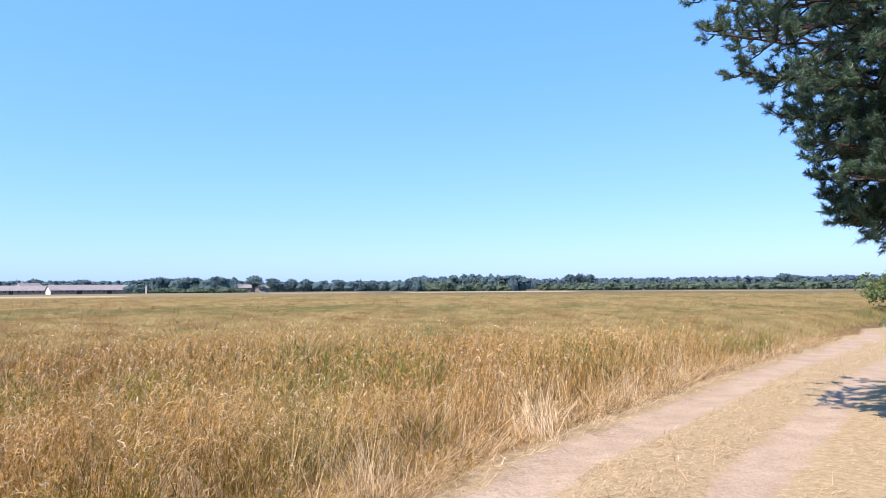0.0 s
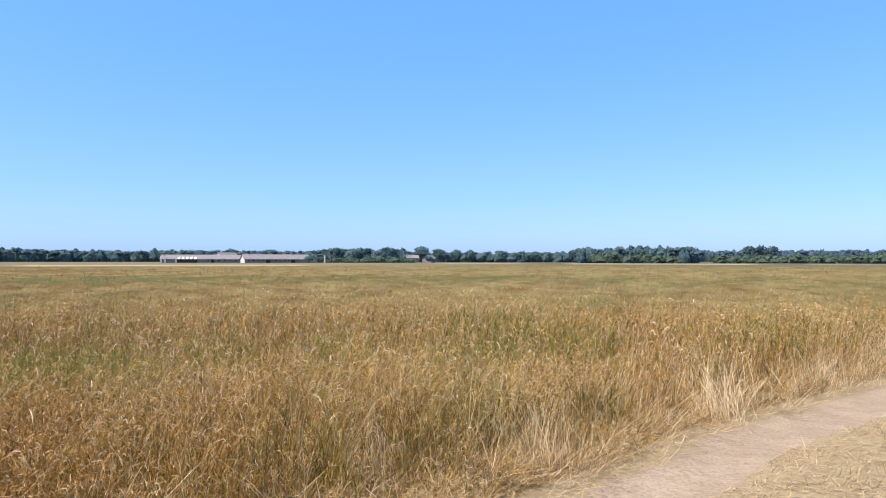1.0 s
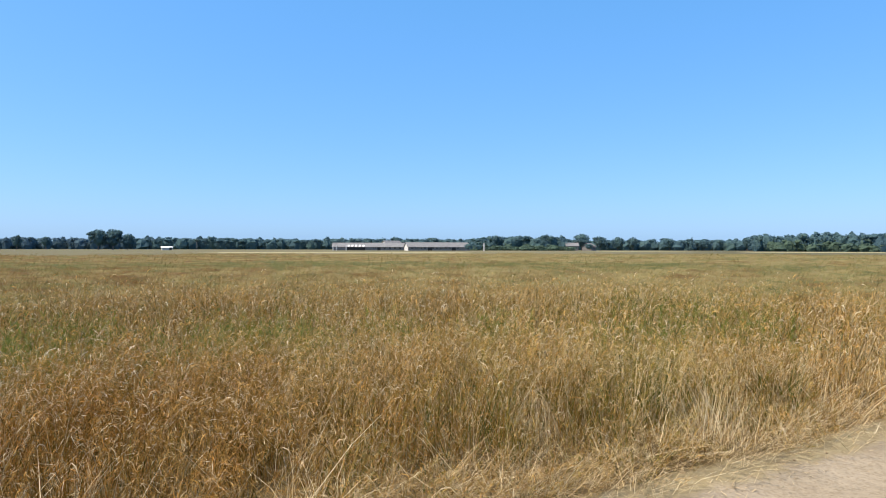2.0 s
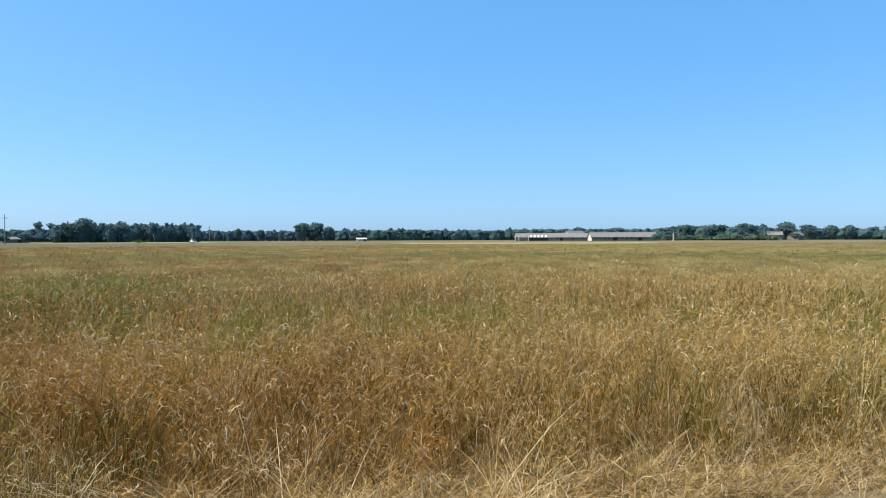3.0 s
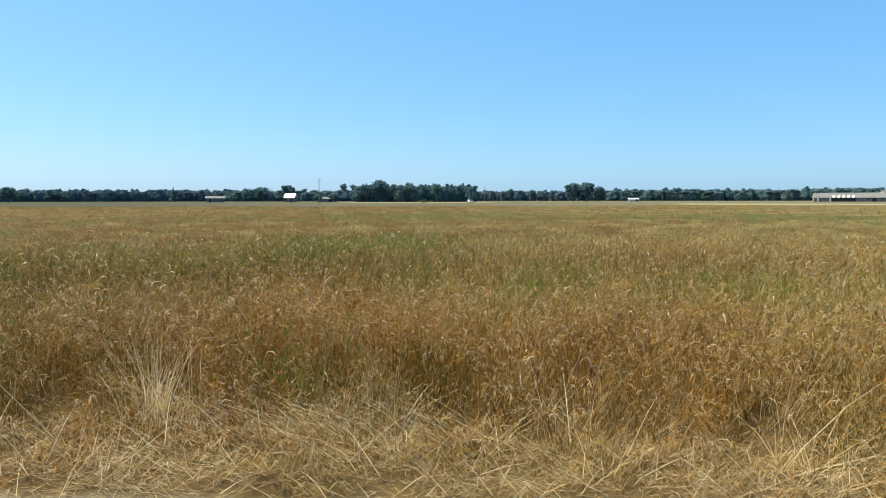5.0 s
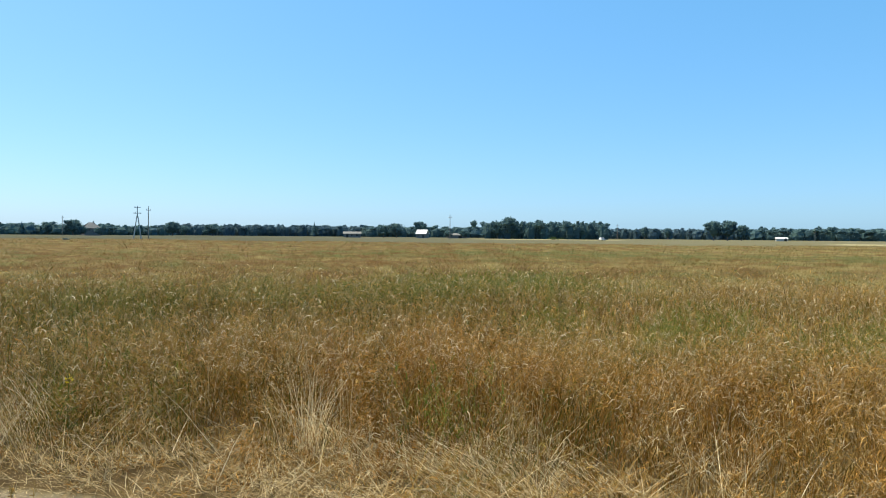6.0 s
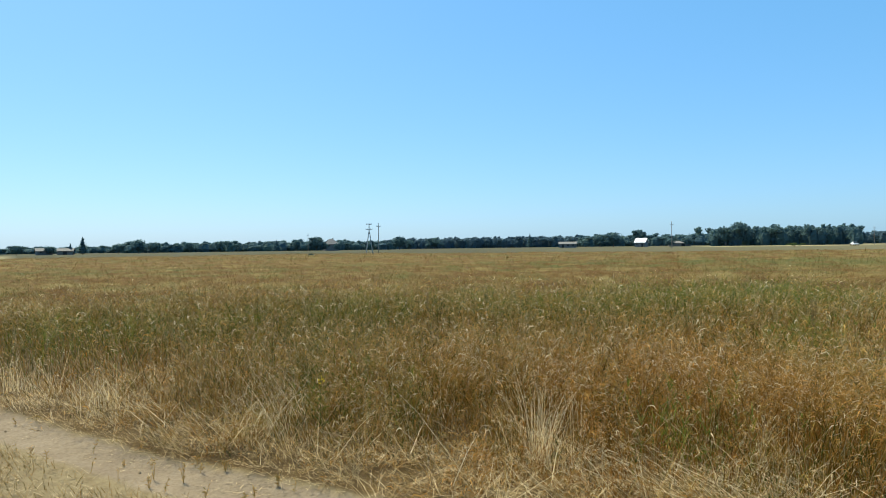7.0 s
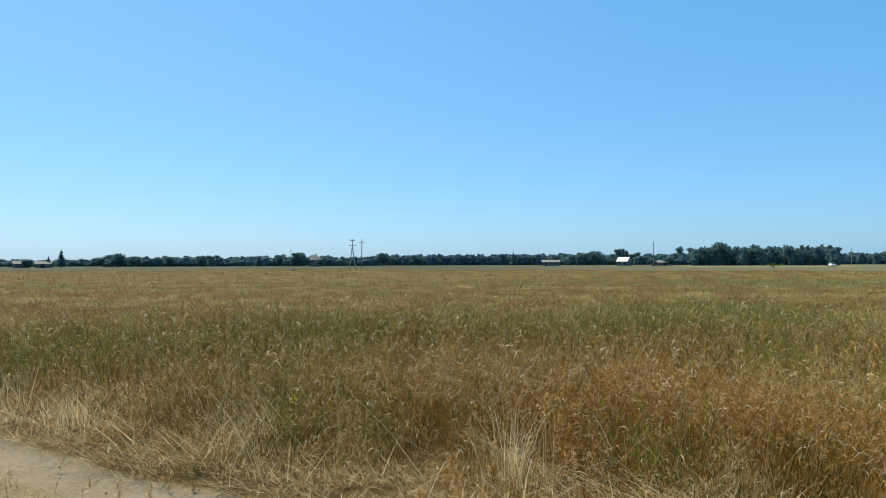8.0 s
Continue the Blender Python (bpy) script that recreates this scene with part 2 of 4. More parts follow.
    """The place d metres off, az degrees to the left of +y."""
    return -d * math.sin(radians(az)), d * math.cos(radians(az))


# ---------------------------------------------------------------- the field's edge, along which the track runs
EDGE = np.array([(-60, -78), (-28, -36), (-12, -14), (-6.38, -5.59), (-4.95, -3.3), (-4.05, -1.35), (-3.4, -0.2), (-2.3, 1.7), (-0.72, 4.25), (0.0, 5.4),
                 (0.6, 6.5), (1.95, 8.25), (4.5, 11.6), (7.2, 14.8), (11.0, 19.2), (15.9, 25.2), (34, 45), (80, 92), (300, 310)], float)


def beside(x, y):
    """Signed distance from the field's edge: minus in the field, plus on the track's side."""
    p = np.stack([np.asarray(x, float), np.asarray(y, float)], -1)
    best, sign = np.full(p.shape[:-1], 1e9), np.ones(p.shape[:-1])
    for a, b in zip(EDGE[:-1], EDGE[1:]):
        d = b - a
        w = p - a
        k = np.clip((w @ d) / (d @ d), 0, 1)
        off = w - k[..., None] * d
        dist = np.hypot(off[..., 0], off[..., 1])
        side = np.where(d[1] * w[..., 0] - d[0] * w[..., 1] > 0, 1.0, -1.0)
        near = dist < best
        best, sign = np.where(near, dist, best), np.where(near, side, sign)
    return best * sign


def waves(x, y, seed, size):
    """Smooth cheap noise in -1..1."""
    r = np.random.default_rng(seed)
    out = np.zeros_like(np.asarray(x, float))
    for _ in range(7):
        a, f, ph = r.uniform(0, 2 * np.pi), r.uniform(0.5, 1.9) / size, r.uniform(0, 6.28)
        out += np.sin((np.cos(a) * x + np.sin(a) * y) * f * 2 * np.pi + ph)
    return out / 4.0


def rut_line(y):
    """Distance of the first wheel rut from the field's edge."""
    return np.interp(y, [-2.5, 2.0], [0.30, 0.55])


def ground_height(x, y):
    u = beside(x, y) + 0.10 * waves(x, y, 3, 1.3)
    r = np.hypot(x, y)
    near = np.clip(1 - r / 60, 0, 1)
    rut = np.exp(-((u - rut_line(y)) / 0.33) ** 2) + np.exp(-((u - 2.05) / 0.33) ** 2)
    return near * (-0.05 * rut + 0.012 * waves(x, y, 5, 0.7)) + 0.03 * waves(x, y, 6, 9.0) * near


def field_reach(az):
    """How far the tall grass reaches at each bearing."""
    far = np.interp(az, [-40, 5, 14, 25, 47, 58, 90, 100, 125, 140], [140, 145, 145, 132, 125, 108, 118, 150, 150, 95])
    return far * (1 + 0.05 * np.sin(np.asarray(az) * 0.31 + 0.5) + 0.03 * np.sin(np.asarray(az) * 0.97))


# ---------------------------------------------------------------- ground
def ground_material():
    m, nt, b = fresh("dry_ground")
    def attribute(name):
        a = nt.nodes.new("ShaderNodeAttribute")
        a.attribute_name = name
        return a.outputs["Fac"]
    sand = ramp_node(nt, [(0.3, (0.216, 0.169, 0.118)), (0.5, (0.262, 0.214, 0.148)), (0.7, (0.307, 0.254, 0.182))])
    nt.links.new(noise_node(nt, 1.6, 7, 0.65).outputs[0], sand.inputs[0])
    grit = ramp_node(nt, [(0.34, (0.70, 0.67, 0.63)), (0.52, (1, 1, 1)), (0.75, (1.1, 1.1, 1.1))])
    nt.links.new(noise_node(nt, 38, 6, 0.7).outputs[0], grit.inputs[0])
    sand = mix_node(nt, 1.0, sand.outputs[0], grit.outputs[0], "MULTIPLY")
    thatch = ramp_node(nt, [(0.3, (0.160, 0.122, 0.066)), (0.5, (0.236, 0.190, 0.106)), (0.7, (0.305, 0.256, 0.150))])
    nt.links.new(noise_node(nt, 14, 8, 0.75).outputs[0], thatch.inputs[0])
    soil = ramp_node(nt, [(0.3, (0.090, 0.062, 0.028)), (0.55, (0.134, 0.088, 0.036)), (0.7, (0.100, 0.084, 0.034))])
    nt.links.new(noise_node(nt, 0.14, 6, 0.6).outputs[0], soil.inputs[0])
    def broken(name, lo, hi, scale, amount):
        n = noise_node(nt, scale, 6, 0.65)
        add = nt.nodes.new("ShaderNodeMath")
        add.operation = "MULTIPLY_ADD"
        nt.links.new(n.outputs[0], add.inputs[0])
        add.inputs[1].default_value = amount
        sub = nt.nodes.new("ShaderNodeMath")
        sub.operation = "SUBTRACT"
        nt.links.new(attribute(name), sub.inputs[0])
        sub.inputs[1].default_value = amount / 2
        nt.links.new(sub.outputs[0], add.inputs[2])
        mr = nt.nodes.new("ShaderNodeMapRange")
        mr.inputs[1].default_value, mr.inputs[2].default_value = lo, hi
        nt.links.new(add.outputs[0], mr.inputs[0])
        return mr.outputs[0]
    out = mix_node(nt, broken("field", 0.4, 0.6, 3.0, 0.5), thatch.outputs[0], soil.outputs[0])
    out = mix_node(nt, broken("rut", 0.36, 0.66, 3.2, 0.9), out, sand)
    dull = mix_node(nt, 1.0, out, (0.67, 0.65, 0.66), "MULTIPLY")       # colour dimmed to imitate sand seen against the sun
    out = mix_node(nt, attribute("backlit_dim"), out, dull)
    pale = ramp_node(nt, [(0.3, (0.235, 0.200, 0.105)), (0.7, (0.290, 0.250, 0.140))])
    nt.links.new(noise_node(nt, 0.05, 4).outputs[0], pale.inputs[0])
    meadow = ramp_node(nt, [(0.35, (0.044, 0.046, 0.024)), (0.5, (0.060, 0.057, 0.032)), (0.65, (0.047, 0.050, 0.025))])
    nt.links.new(noise_node(nt, 0.02, 4).outputs[0], meadow.inputs[0])
    out = mix_node(nt, attribute("meadow"), out, meadow.outputs[0])
    out = mix_node(nt, attribute("stubble"), out, pale.outputs[0])
    nt.links.new(out, b.inputs["Base Color"])
    b.inputs["Roughness"].default_value, b.inputs["Specular IOR Level"].default_value = 0.95, 0.1
    bn = nt.nodes.new("ShaderNodeBump")
    bn.inputs["Strength"].default_value, bn.inputs["Distance"].default_value = 1.0, 0.022
    nt.links.new(noise_node(nt, 9, 9, 0.62).outputs[0], bn.inputs["Height"])
    nt.links.new(bn.outputs[0], b.inputs["Normal"])
    return m


def build_ground():
    spokes, rings = 280, [0.0]
    r = 0.25
    while r < 4600:
        rings.append(r)
        r *= 1.042
    rings = np.array(rings[1:])
    a = np.linspace(0, 2 * np.pi, spokes, endpoint=False)
    R, A = np.meshgrid(rings, a, indexing="ij")
    x, y = -R * np.sin(A), R * np.cos(A)
    z = ground_height(x, y)
    verts = np.concatenate([np.stack([x, y, z], -1).reshape(-1, 3), [[0, 0, float(ground_height(np.zeros(1), np.zeros(1))[0])]]])
    i, k = np.meshgrid(np.arange(len(rings) - 1), np.arange(spokes), indexing="ij")
    q = np.stack([i * spokes + k, i * spokes + (k + 1) % spokes, (i + 1) * spokes + (k + 1) % spokes, (i + 1) * spokes + k], -1).reshape(-1, 4)
    tris = np.concatenate([q[:, [0, 2, 1]], q[:, [0, 3, 2]], np.stack([np.full(spokes, len(verts) - 1), np.arange(spokes), (np.arange(spokes) + 1) % spokes], -1)])
    me = tri_mesh("ground", verts, tris, [ground_material()], smooth=True)
    X, Y = verts[:, 0], verts[:, 1]
    u, rad = beside(X, Y), np.hypot(X, Y)
    az = np.degrees(np.arctan2(-X, Y))
    rut = np.clip(1.25 - np.abs(u - rut_line(Y)) / np.interp(Y, [-2.5, 2.0], [0.32, 0.42]), 0, 1) + np.clip(1.2 - np.abs(u - 2.05) / 0.36, 0, 1)
    edge = field_reach(az)
    field = np.clip(np.interp(Y, [1.5, 3.5], [0.58, 0.4]) - u / 0.4, 0, 1)
    meadow = np.clip((rad - edge) / 6, 0, 1) * (u < 0)
    stub = np.interp(az, [4, 22, 55, 80, 92], [0.16, 0.42, 0.3, 0.12, 0.0]) * meadow * np.clip((900 - rad) / 200, 0, 1)
    for a0, a1, d0, d1 in ((24, 47, 190, 250), (60, 74, 330, 400), (-12, 4, 290, 380), (-34, -14, 300, 335), (126, 145, 110, 330), (6, 15, 300, 360), (-20, -17, 560, 700)):
        stub = np.maximum(stub, np.clip((az - a0) / 1.5, 0, 1) * np.clip((a1 - az) / 1.5, 0, 1) * np.clip((rad - d0) / 6, 0, 1) * np.clip((d1 - rad) / 6, 0, 1))
    # the first value darkens the track's sunward stretch, in colour only
    for name, val in (("backlit_dim", np.clip((1.5 - Y + 0.6 * waves(X, Y, 8, 1.6)) / 4.5, 0, 1) * 0.9), ("rut", rut), ("field", field), ("meadow", meadow), ("stubble", stub)):
        me.attributes.new(name, "FLOAT", "POINT").data.foreach_set("value", np.asarray(val, np.float32))
    tagged(new("ground", me), "flat farmland with a rutted sandy track beside dry grass", "ground", kind="structure")


build_ground()


# ---------------------------------------------------------------- grass
def strands(base, heading, height, lean, width, segs=3, droop=0.0, bend=0.75, rise=1.0, face_up=False):
    """Ribbons from base, bent towards heading. Returns verts (n, 2 segs + 1, 3), tris, and the tips' directions."""
    n = len(base)
    hx, hy = np.cos(heading), np.sin(heading)
    turn = heading + np.pi / 2 + rng.normal(0, 0.5, n) if face_up else rng.uniform(0, np.pi, n)
    wx, wy = np.cos(turn), np.sin(turn)
    rows = []
    for k in range(segs + 1):
        s = k / segs
        out = lean * height * ((1 - bend) * s + bend * s * s) + droop * height * max(0.0, s - 0.7) * 1.6
        up = rise * height * (s - 0.43 * bend * lean * lean * s * s) - droop * height * max(0.0, s - 0.8) * 1.2
        c = np.stack([base[:, 0] + hx * out, base[:, 1] + hy * out, base[:, 2] + up], -1)
        half = (width * (1 - 0.75 * s) / 2)[:, None] * np.stack([wx, wy, np.zeros(n)], -1)
        rows += [c] if k == segs else [c - half, c + half]
    v = np.stack(rows, 1)
    t = []
    for k in range(segs - 1):
        t += [(2 * k, 2 * k + 1, 2 * k + 3), (2 * k, 2 * k + 3, 2 * k + 2)]
    t.append((2 * segs - 2, 2 * segs - 1, 2 * segs))
    t = np.array(t)[None] + (np.arange(n) * v.shape[1])[:, None, None]
    tip = v[:, -1] - (v[:, -3] + v[:, -2]) / 2
    return v.reshape(-1, 3), t.reshape(-1, 3), v[:, -1], tip / np.linalg.norm(tip, axis=1)[:, None]


def seed_arcs(tips, ways, length, width):
    """Nodding seed heads: slim pale spindles that arch over from the tip of each stalk."""
    n = len(tips)
    a = rng.uniform(0, 2 * np.pi, n)
    out = np.stack([np.cos(a), np.sin(a), np.zeros(n)], -1) * rng.uniform(0.3, 1.0, (n, 1)) + ways * 0.4
    up = np.array([0, 0, 1.0])
    L = length[:, None]
    c = [tips - ways * L * 0.1, tips + L * (out * 0.30 + up * 0.30), tips + L * (out * 0.68 + up * 0.28), tips + L * (out * 1.0 - up * rng.uniform(-0.1, 0.35, (n, 1)))]
    w = rng.normal(0, 1, (n, 3))
    w /= np.linalg.norm(w, axis=1)[:, None]
    w *= width[:, None] / 2
    v = np.stack([c[0], c[1] - w, c[1] + w, c[2] - w * 0.9, c[2] + w * 0.9, c[3]], 1).reshape(-1, 3)
    t = (np.array([(0, 1, 2), (1, 3, 4), (1, 4, 2), (3, 5, 4)])[None] + (np.arange(n) * 6)[:, None, None]).reshape(-1, 3)
    return v, t


def panicles(tips, ways, h, count, length, width, ragged):
    """Loose wiry side branches of the seed heads, spread and drooping round the upper part of each stalk."""
    n = len(tips)
    vs = []
    for k in range(count):
        a = rng.uniform(0, 2 * np.pi, n)
        d = np.stack([np.cos(a), np.sin(a), rng.normal(0.25, 0.6, n)], -1) + ways * 0.3
        d /= np.linalg.norm(d, axis=1)[:, None]
        root = tips - ways * (h * rng.uniform(0.0, 0.42, n))[:, None]
        w = np.cross(d, np.array([0, 0, 1.0]) + rng.normal(0, ragged, (n, 3)))
        w *= (width * rng.uniform(0.6, 1.4, n) / (np.linalg.norm(w, axis=1) + 1e-9))[:, None]
        end = root + d * (length * rng.uniform(0.35, 1.3, n))[:, None]
        mid = root * 0.3 + end * 0.7
        vs.append(np.stack([root, mid + w, end, mid - w], 1))
    v = np.concatenate(vs).reshape(-1, 3)
    m = len(v) // 4
    return v, (np.array([(0, 1, 2), (0, 2, 3)])[None] + (np.arange(m) * 4)[:, None, None]).reshape(-1, 3)


def scatter(r0, r1, density, margin=0.0, az0=-50, az1=145):
    """Random places in the field between two distances."""
    n = int(density * (r1 * r1 - r0 * r0) * radians(az1 - az0) / 2)
    r = np.sqrt(rng.uniform(r0 * r0, r1 * r1, n))
    a = np.radians(rng.uniform(az0, az1, n))
    x, y = -r * np.sin(a), r * np.cos(a)
    u = beside(x, y) + 0.26 * waves(x, y, 11, 0.9)
    keep = (u < -margin) & (r < field_reach(np.degrees(a)))
    return x[keep], y[keep], u[keep]


def trodden(y):
    """Width of the trampled strip along the edge."""
    return np.interp(y, [-8, -5, -2, 3.0, 5.0, 8.0], [0.6, 0.7, 1.2, 1.4, 0.6, 0.6])


def growth(x, y, u):
    """Height of the standing grass: patchy, lower at the trampled edge."""
    h = 0.66 + 0.09 * waves(x, y, 21, 5.0) + 0.07 * waves(x, y, 22, 1.4) + 0.06 * waves(x, y, 23, 0.5)
    return h * np.clip(0.07 + 0.93 * (np.clip(-u - 0.1, 0, 9) / trodden(y)) ** 1.6, 0.07, 1.0)


def greenness(x, y):
    """0..1: how green the field is, from drifts of weeds and a few broad patches (x, y, radius, amount)."""
    g = 0.36 + 0.20 * waves(x, y, 51, 7.0) + 0.20 * waves(x, y, 52, 1.7) + 0.12 * waves(x, y, 53, 0.8)
    r, az = np.hypot(x, y), np.degrees(np.arctan2(-x, y))
    g = g + 0.05 * np.clip((22 - az) / 25, 0, 1) * np.clip((r - 12) / 12, 0, 1)
    for px, py, rad, amount in GREEN_PATCHES:
        g = g + amount * np.exp(-((x - px) ** 2 + (y - py) ** 2) / rad ** 2)
    g = g + 0.16 * np.exp(-((az - 116) / 22) ** 2) * np.exp(-((r - 9) / 7) ** 2)
    return np.clip(g + 0.10 * np.sin(r * 0.16 + 1.0) * np.clip(r / 40, 0, 1), 0, 1)


GREEN_PATCHES = [(7.8, 14.6, 2.2, 0.4), (-1.9, 12.5, 1.5, 0.25), (-6.5, 6.6, 0.9, 0.25), (-1.65, 8.4, 1.0, 0.1), (-15.2, 4.6, 3.0, 0.45), (-5.0, 5.7, 0.8, 0.2), (-9.6, -6.2, 3.0, 0.25),
                 (-14.0, -3.2, 3.5, 0.3), (-13.5, 0.8, 2.8, 0.4), (-17.0, 6.0, 3.0, 0.45), (-5.6, -1.9, 0.9, 0.05), (-6.9, 4.0, 0.8, 0.2), (-30, 38, 9, 0.26), (-12, 45, 9, 0.22), (-45, 20, 12, 0.22)]


def rust_and_dimming(x, y):
    az = np.degrees(np.arctan2(-x, y))
    # rusty drifts; the bearing ramp also paints in backlit dimness towards the sun
    return np.clip(0.25 + 0.55 * np.clip((az - 15) / 60, 0, 1) + 0.45 * waves(x, y, 61, 4.0) + 0.3 * waves(x, y, 62, 1.3), 0, 1)


def grass_zone(name, r0, r1, density, wide, arc, leaves, segs, wiry, label):
    x, y, u = scatter(r0, r1, density)
    tuft = waves(x, y, 31, 0.55) + 0.7 * waves(x, y, 32, 0.23)
    keep = rng.random(len(x)) < np.clip(0.64 + 0.78 * tuft, 0.03, 1.0) * np.clip(0.25 - u / trodden(y), 0.25, 1) if r0 < 15 else np.ones(len(x), bool)
    x, y, u = x[keep], y[keep], u[keep]
    n = len(x)
    h = growth(x, y, u) * np.clip(rng.normal(0.92, 0.2, n), 0.35, 1.35)
    base = np.stack([x, y, ground_height(x, y) - 0.01], -1)
    head = 2.2 * waves(x, y, 33, 1.1) + rng.normal(0, 1.1, n)
    lean = np.abs(rng.normal(0.28, 0.36, n)) + 0.12 * np.abs(waves(x, y, 34, 0.8)) + 0.5 * np.clip(1 + u / 1.0, 0, 1) * rng.random(n)
    if r0 > 15:
        lean = lean + np.abs(rng.normal(0.35, 0.35, n))
    pale = rng.random(n) < np.clip(0.08 + 0.12 * waves(x, y, 37, 0.9) + 0.24 * np.clip((y - 3) / 2, 0, 1), 0.01, 0.45)
    v, t, tips, ways = strands(base, head, h, lean, wide * rng.uniform(0.7, 1.3, n) * np.where(pale, 1.35, 1.0), segs, droop=0.10)
    pieces, mats = [(v, t)], [np.repeat(np.where(pale, 3, 0), len(t) // n)]
    sel = rng.random(n) < np.clip(0.62 + 0.45 * waves(x, y, 35, 1.7) + 0.3 * waves(x, y, 36, 0.6), 0.12, 0.95)
    k = int(sel.sum())
    if arc:
        sv, st = seed_arcs(tips[sel], ways[sel], arc[0] * rng.uniform(0.6, 1.35, k), arc[1] * rng.uniform(0.6, 1.3, k))
        pieces.append((sv, st)); mats.append(np.repeat((rng.random(k) < (0.75 if r0 < 5 else 0.5)).astype(int), 4))
        full = rng.random(n) < np.clip(0.15 + 0.15 * waves(x, y, 38, 1.2), 0.02, 0.4)          # riper, thicker heads that catch the sun
        k = int(full.sum())
        sv, st = seed_arcs(tips[full], ways[full], arc[0] * rng.uniform(1.0, 1.7, k), arc[1] * rng.uniform(1.5, 2.4, k))
        pieces.append((sv, st)); mats.append(np.repeat(rng.choice(np.array([1, 1, 3, 4]), k), 4))
    if wiry:
        sv, st = panicles(tips, ways, h, wiry[0], wiry[1], wiry[2], 2.0)
        pieces.append((sv, st)); mats.append(np.repeat(rng.choice(np.array([0, 0, 1, 1, 2, 3, 4, 0]) if r0 < 15 else np.array([0, 1]), len(st) // 2), 2))
    for _ in range(leaves):
        lb = base.copy()
        lb[:, :2] += rng.normal(0, 0.03, (n, 2))
        lb[:, 2] += h * rng.uniform(0.0, 0.45, n)
        lv, lt, _, _ = strands(lb, rng.uniform(0, 6.28, n), h * rng.uniform(0.3, 0.62, n), rng.uniform(0.3, 1.1, n), wide * 1.5 * rng.uniform(0.7, 1.4, n), 2, 0.2)
        pieces.append((lv, lt)); mats.append(np.full(len(lt), 2))
    V, T = joined(pieces)
    near = r0 < 15
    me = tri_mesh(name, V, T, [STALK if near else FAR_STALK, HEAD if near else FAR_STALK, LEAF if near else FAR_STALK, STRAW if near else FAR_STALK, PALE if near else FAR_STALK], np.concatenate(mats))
    for key, val in (("green", greenness(V[:, 0], V[:, 1])), ("rust_dim", rust_and_dimming(V[:, 0], V[:, 1]))):
        me.attributes.new(key, "FLOAT", "POINT").data.foreach_set("value", val.astype(np.float32))
    tagged(new(name, me), label, "grass", kind="stuff")


grass_zone("meadow_grass", 2.0, 7.2, 1100, 0.0034, (0.075, 0.0026), 1, 3, (6, 0.065, 0.0012), "tall dry brown grass with nodding seed heads")
grass_zone("meadow_grass", 7.2, 17, 190, 0.0052, (0.085, 0.0046), 1, 2, (3, 0.085, 0.0022), "tall dry brown grass with pale seed heads")
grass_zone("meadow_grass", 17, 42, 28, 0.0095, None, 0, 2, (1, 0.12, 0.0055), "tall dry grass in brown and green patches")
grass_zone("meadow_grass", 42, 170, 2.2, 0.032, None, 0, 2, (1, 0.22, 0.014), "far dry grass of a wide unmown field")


def canopy_material():
    """The closed tops of grass seen from far off: dry and green drifts with a fine grain."""
    m, nt, b = fresh("grass_canopy")
    def attribute(name):
        a = nt.nodes.new("ShaderNodeAttribute")
        a.attribute_name = name
        return a.outputs["Fac"]
    dry = ramp_node(nt, [(0.3, (0.150, 0.120, 0.046)), (0.5, (0.192, 0.155, 0.064)), (0.7, (0.226, 0.186, 0.084))])
    nt.links.new(noise_node(nt, 2.2, 6, 0.7).outputs[0], dry.inputs[0])
    lush = ramp_node(nt, [(0.3, (0.066, 0.070, 0.022)), (0.7, (0.094, 0.094, 0.032))])
    nt.links.new(noise_node(nt, 1.7, 6, 0.7).outputs[0], lush.inputs[0])
    # rusty tint, deepened to stand in for the darker backlit grass
    out = mix_node(nt, attribute("rust_dim"), dry.outputs[0], mix_node(nt, 1.0, dry.outputs[0], (0.50, 0.345, 0.27), "MULTIPLY"))
    k = ramp_node(nt, [(0.36, (0, 0, 0)), (0.74, (1, 1, 1))])
    nt.links.new(attribute("green"), k.inputs[0])
    nt.links.new(mix_node(nt, k.outputs[0], out, lush.outputs[0]), b.inputs["Base Color"])
    b.inputs["Roughness"].default_value, b.inputs["Specular IOR Level"].default_value = 0.95, 0.05
    bn = nt.nodes.new("ShaderNodeBump")
    bn.inputs["Strength"].default_value, bn.inputs["Distance"].default_value = 1.0, 0.12
    nt.links.new(noise_node(nt, 3.5, 8, 0.7).outputs[0], bn.inputs["Height"])
    nt.links.new(bn.outputs[0], b.inputs["Normal"])
    return m


def grass_canopy():
    """The dense lower growth that closes the field between the far stalks."""
    az = np.radians(np.linspace(-50, 145, 420))
    rings = 14.0 * 1.03 ** np.arange(80)
    R, A = np.meshgrid(rings, az, indexing="ij")
    x, y = -R * np.sin(A), R * np.cos(A)
    u = beside(x, y)
    rise = np.clip((R - 14) / 14, 0, 1) * np.clip((-u - 0.6) / 1.5, 0, 1)
    z = ground_height(x, y) - 0.03 + rise * (0.40 + 0.06 * waves(x, y, 21, 5.0) + 0.05 * waves(x, y, 24, 2.3)) + rise * rng.normal(0, 0.03, x.shape)
    inside = (u < -0.5) & (R < field_reach(np.degrees(A)))
    n, m = R.shape
    i, k = np.meshgrid(np.arange(n - 1), np.arange(m - 1), indexing="ij")
    q = np.stack([i * m + k, i * m + k + 1, (i + 1) * m + k + 1, (i + 1) * m + k], -1).reshape(-1, 4)
    q = q[inside.ravel()[q].all(1)]
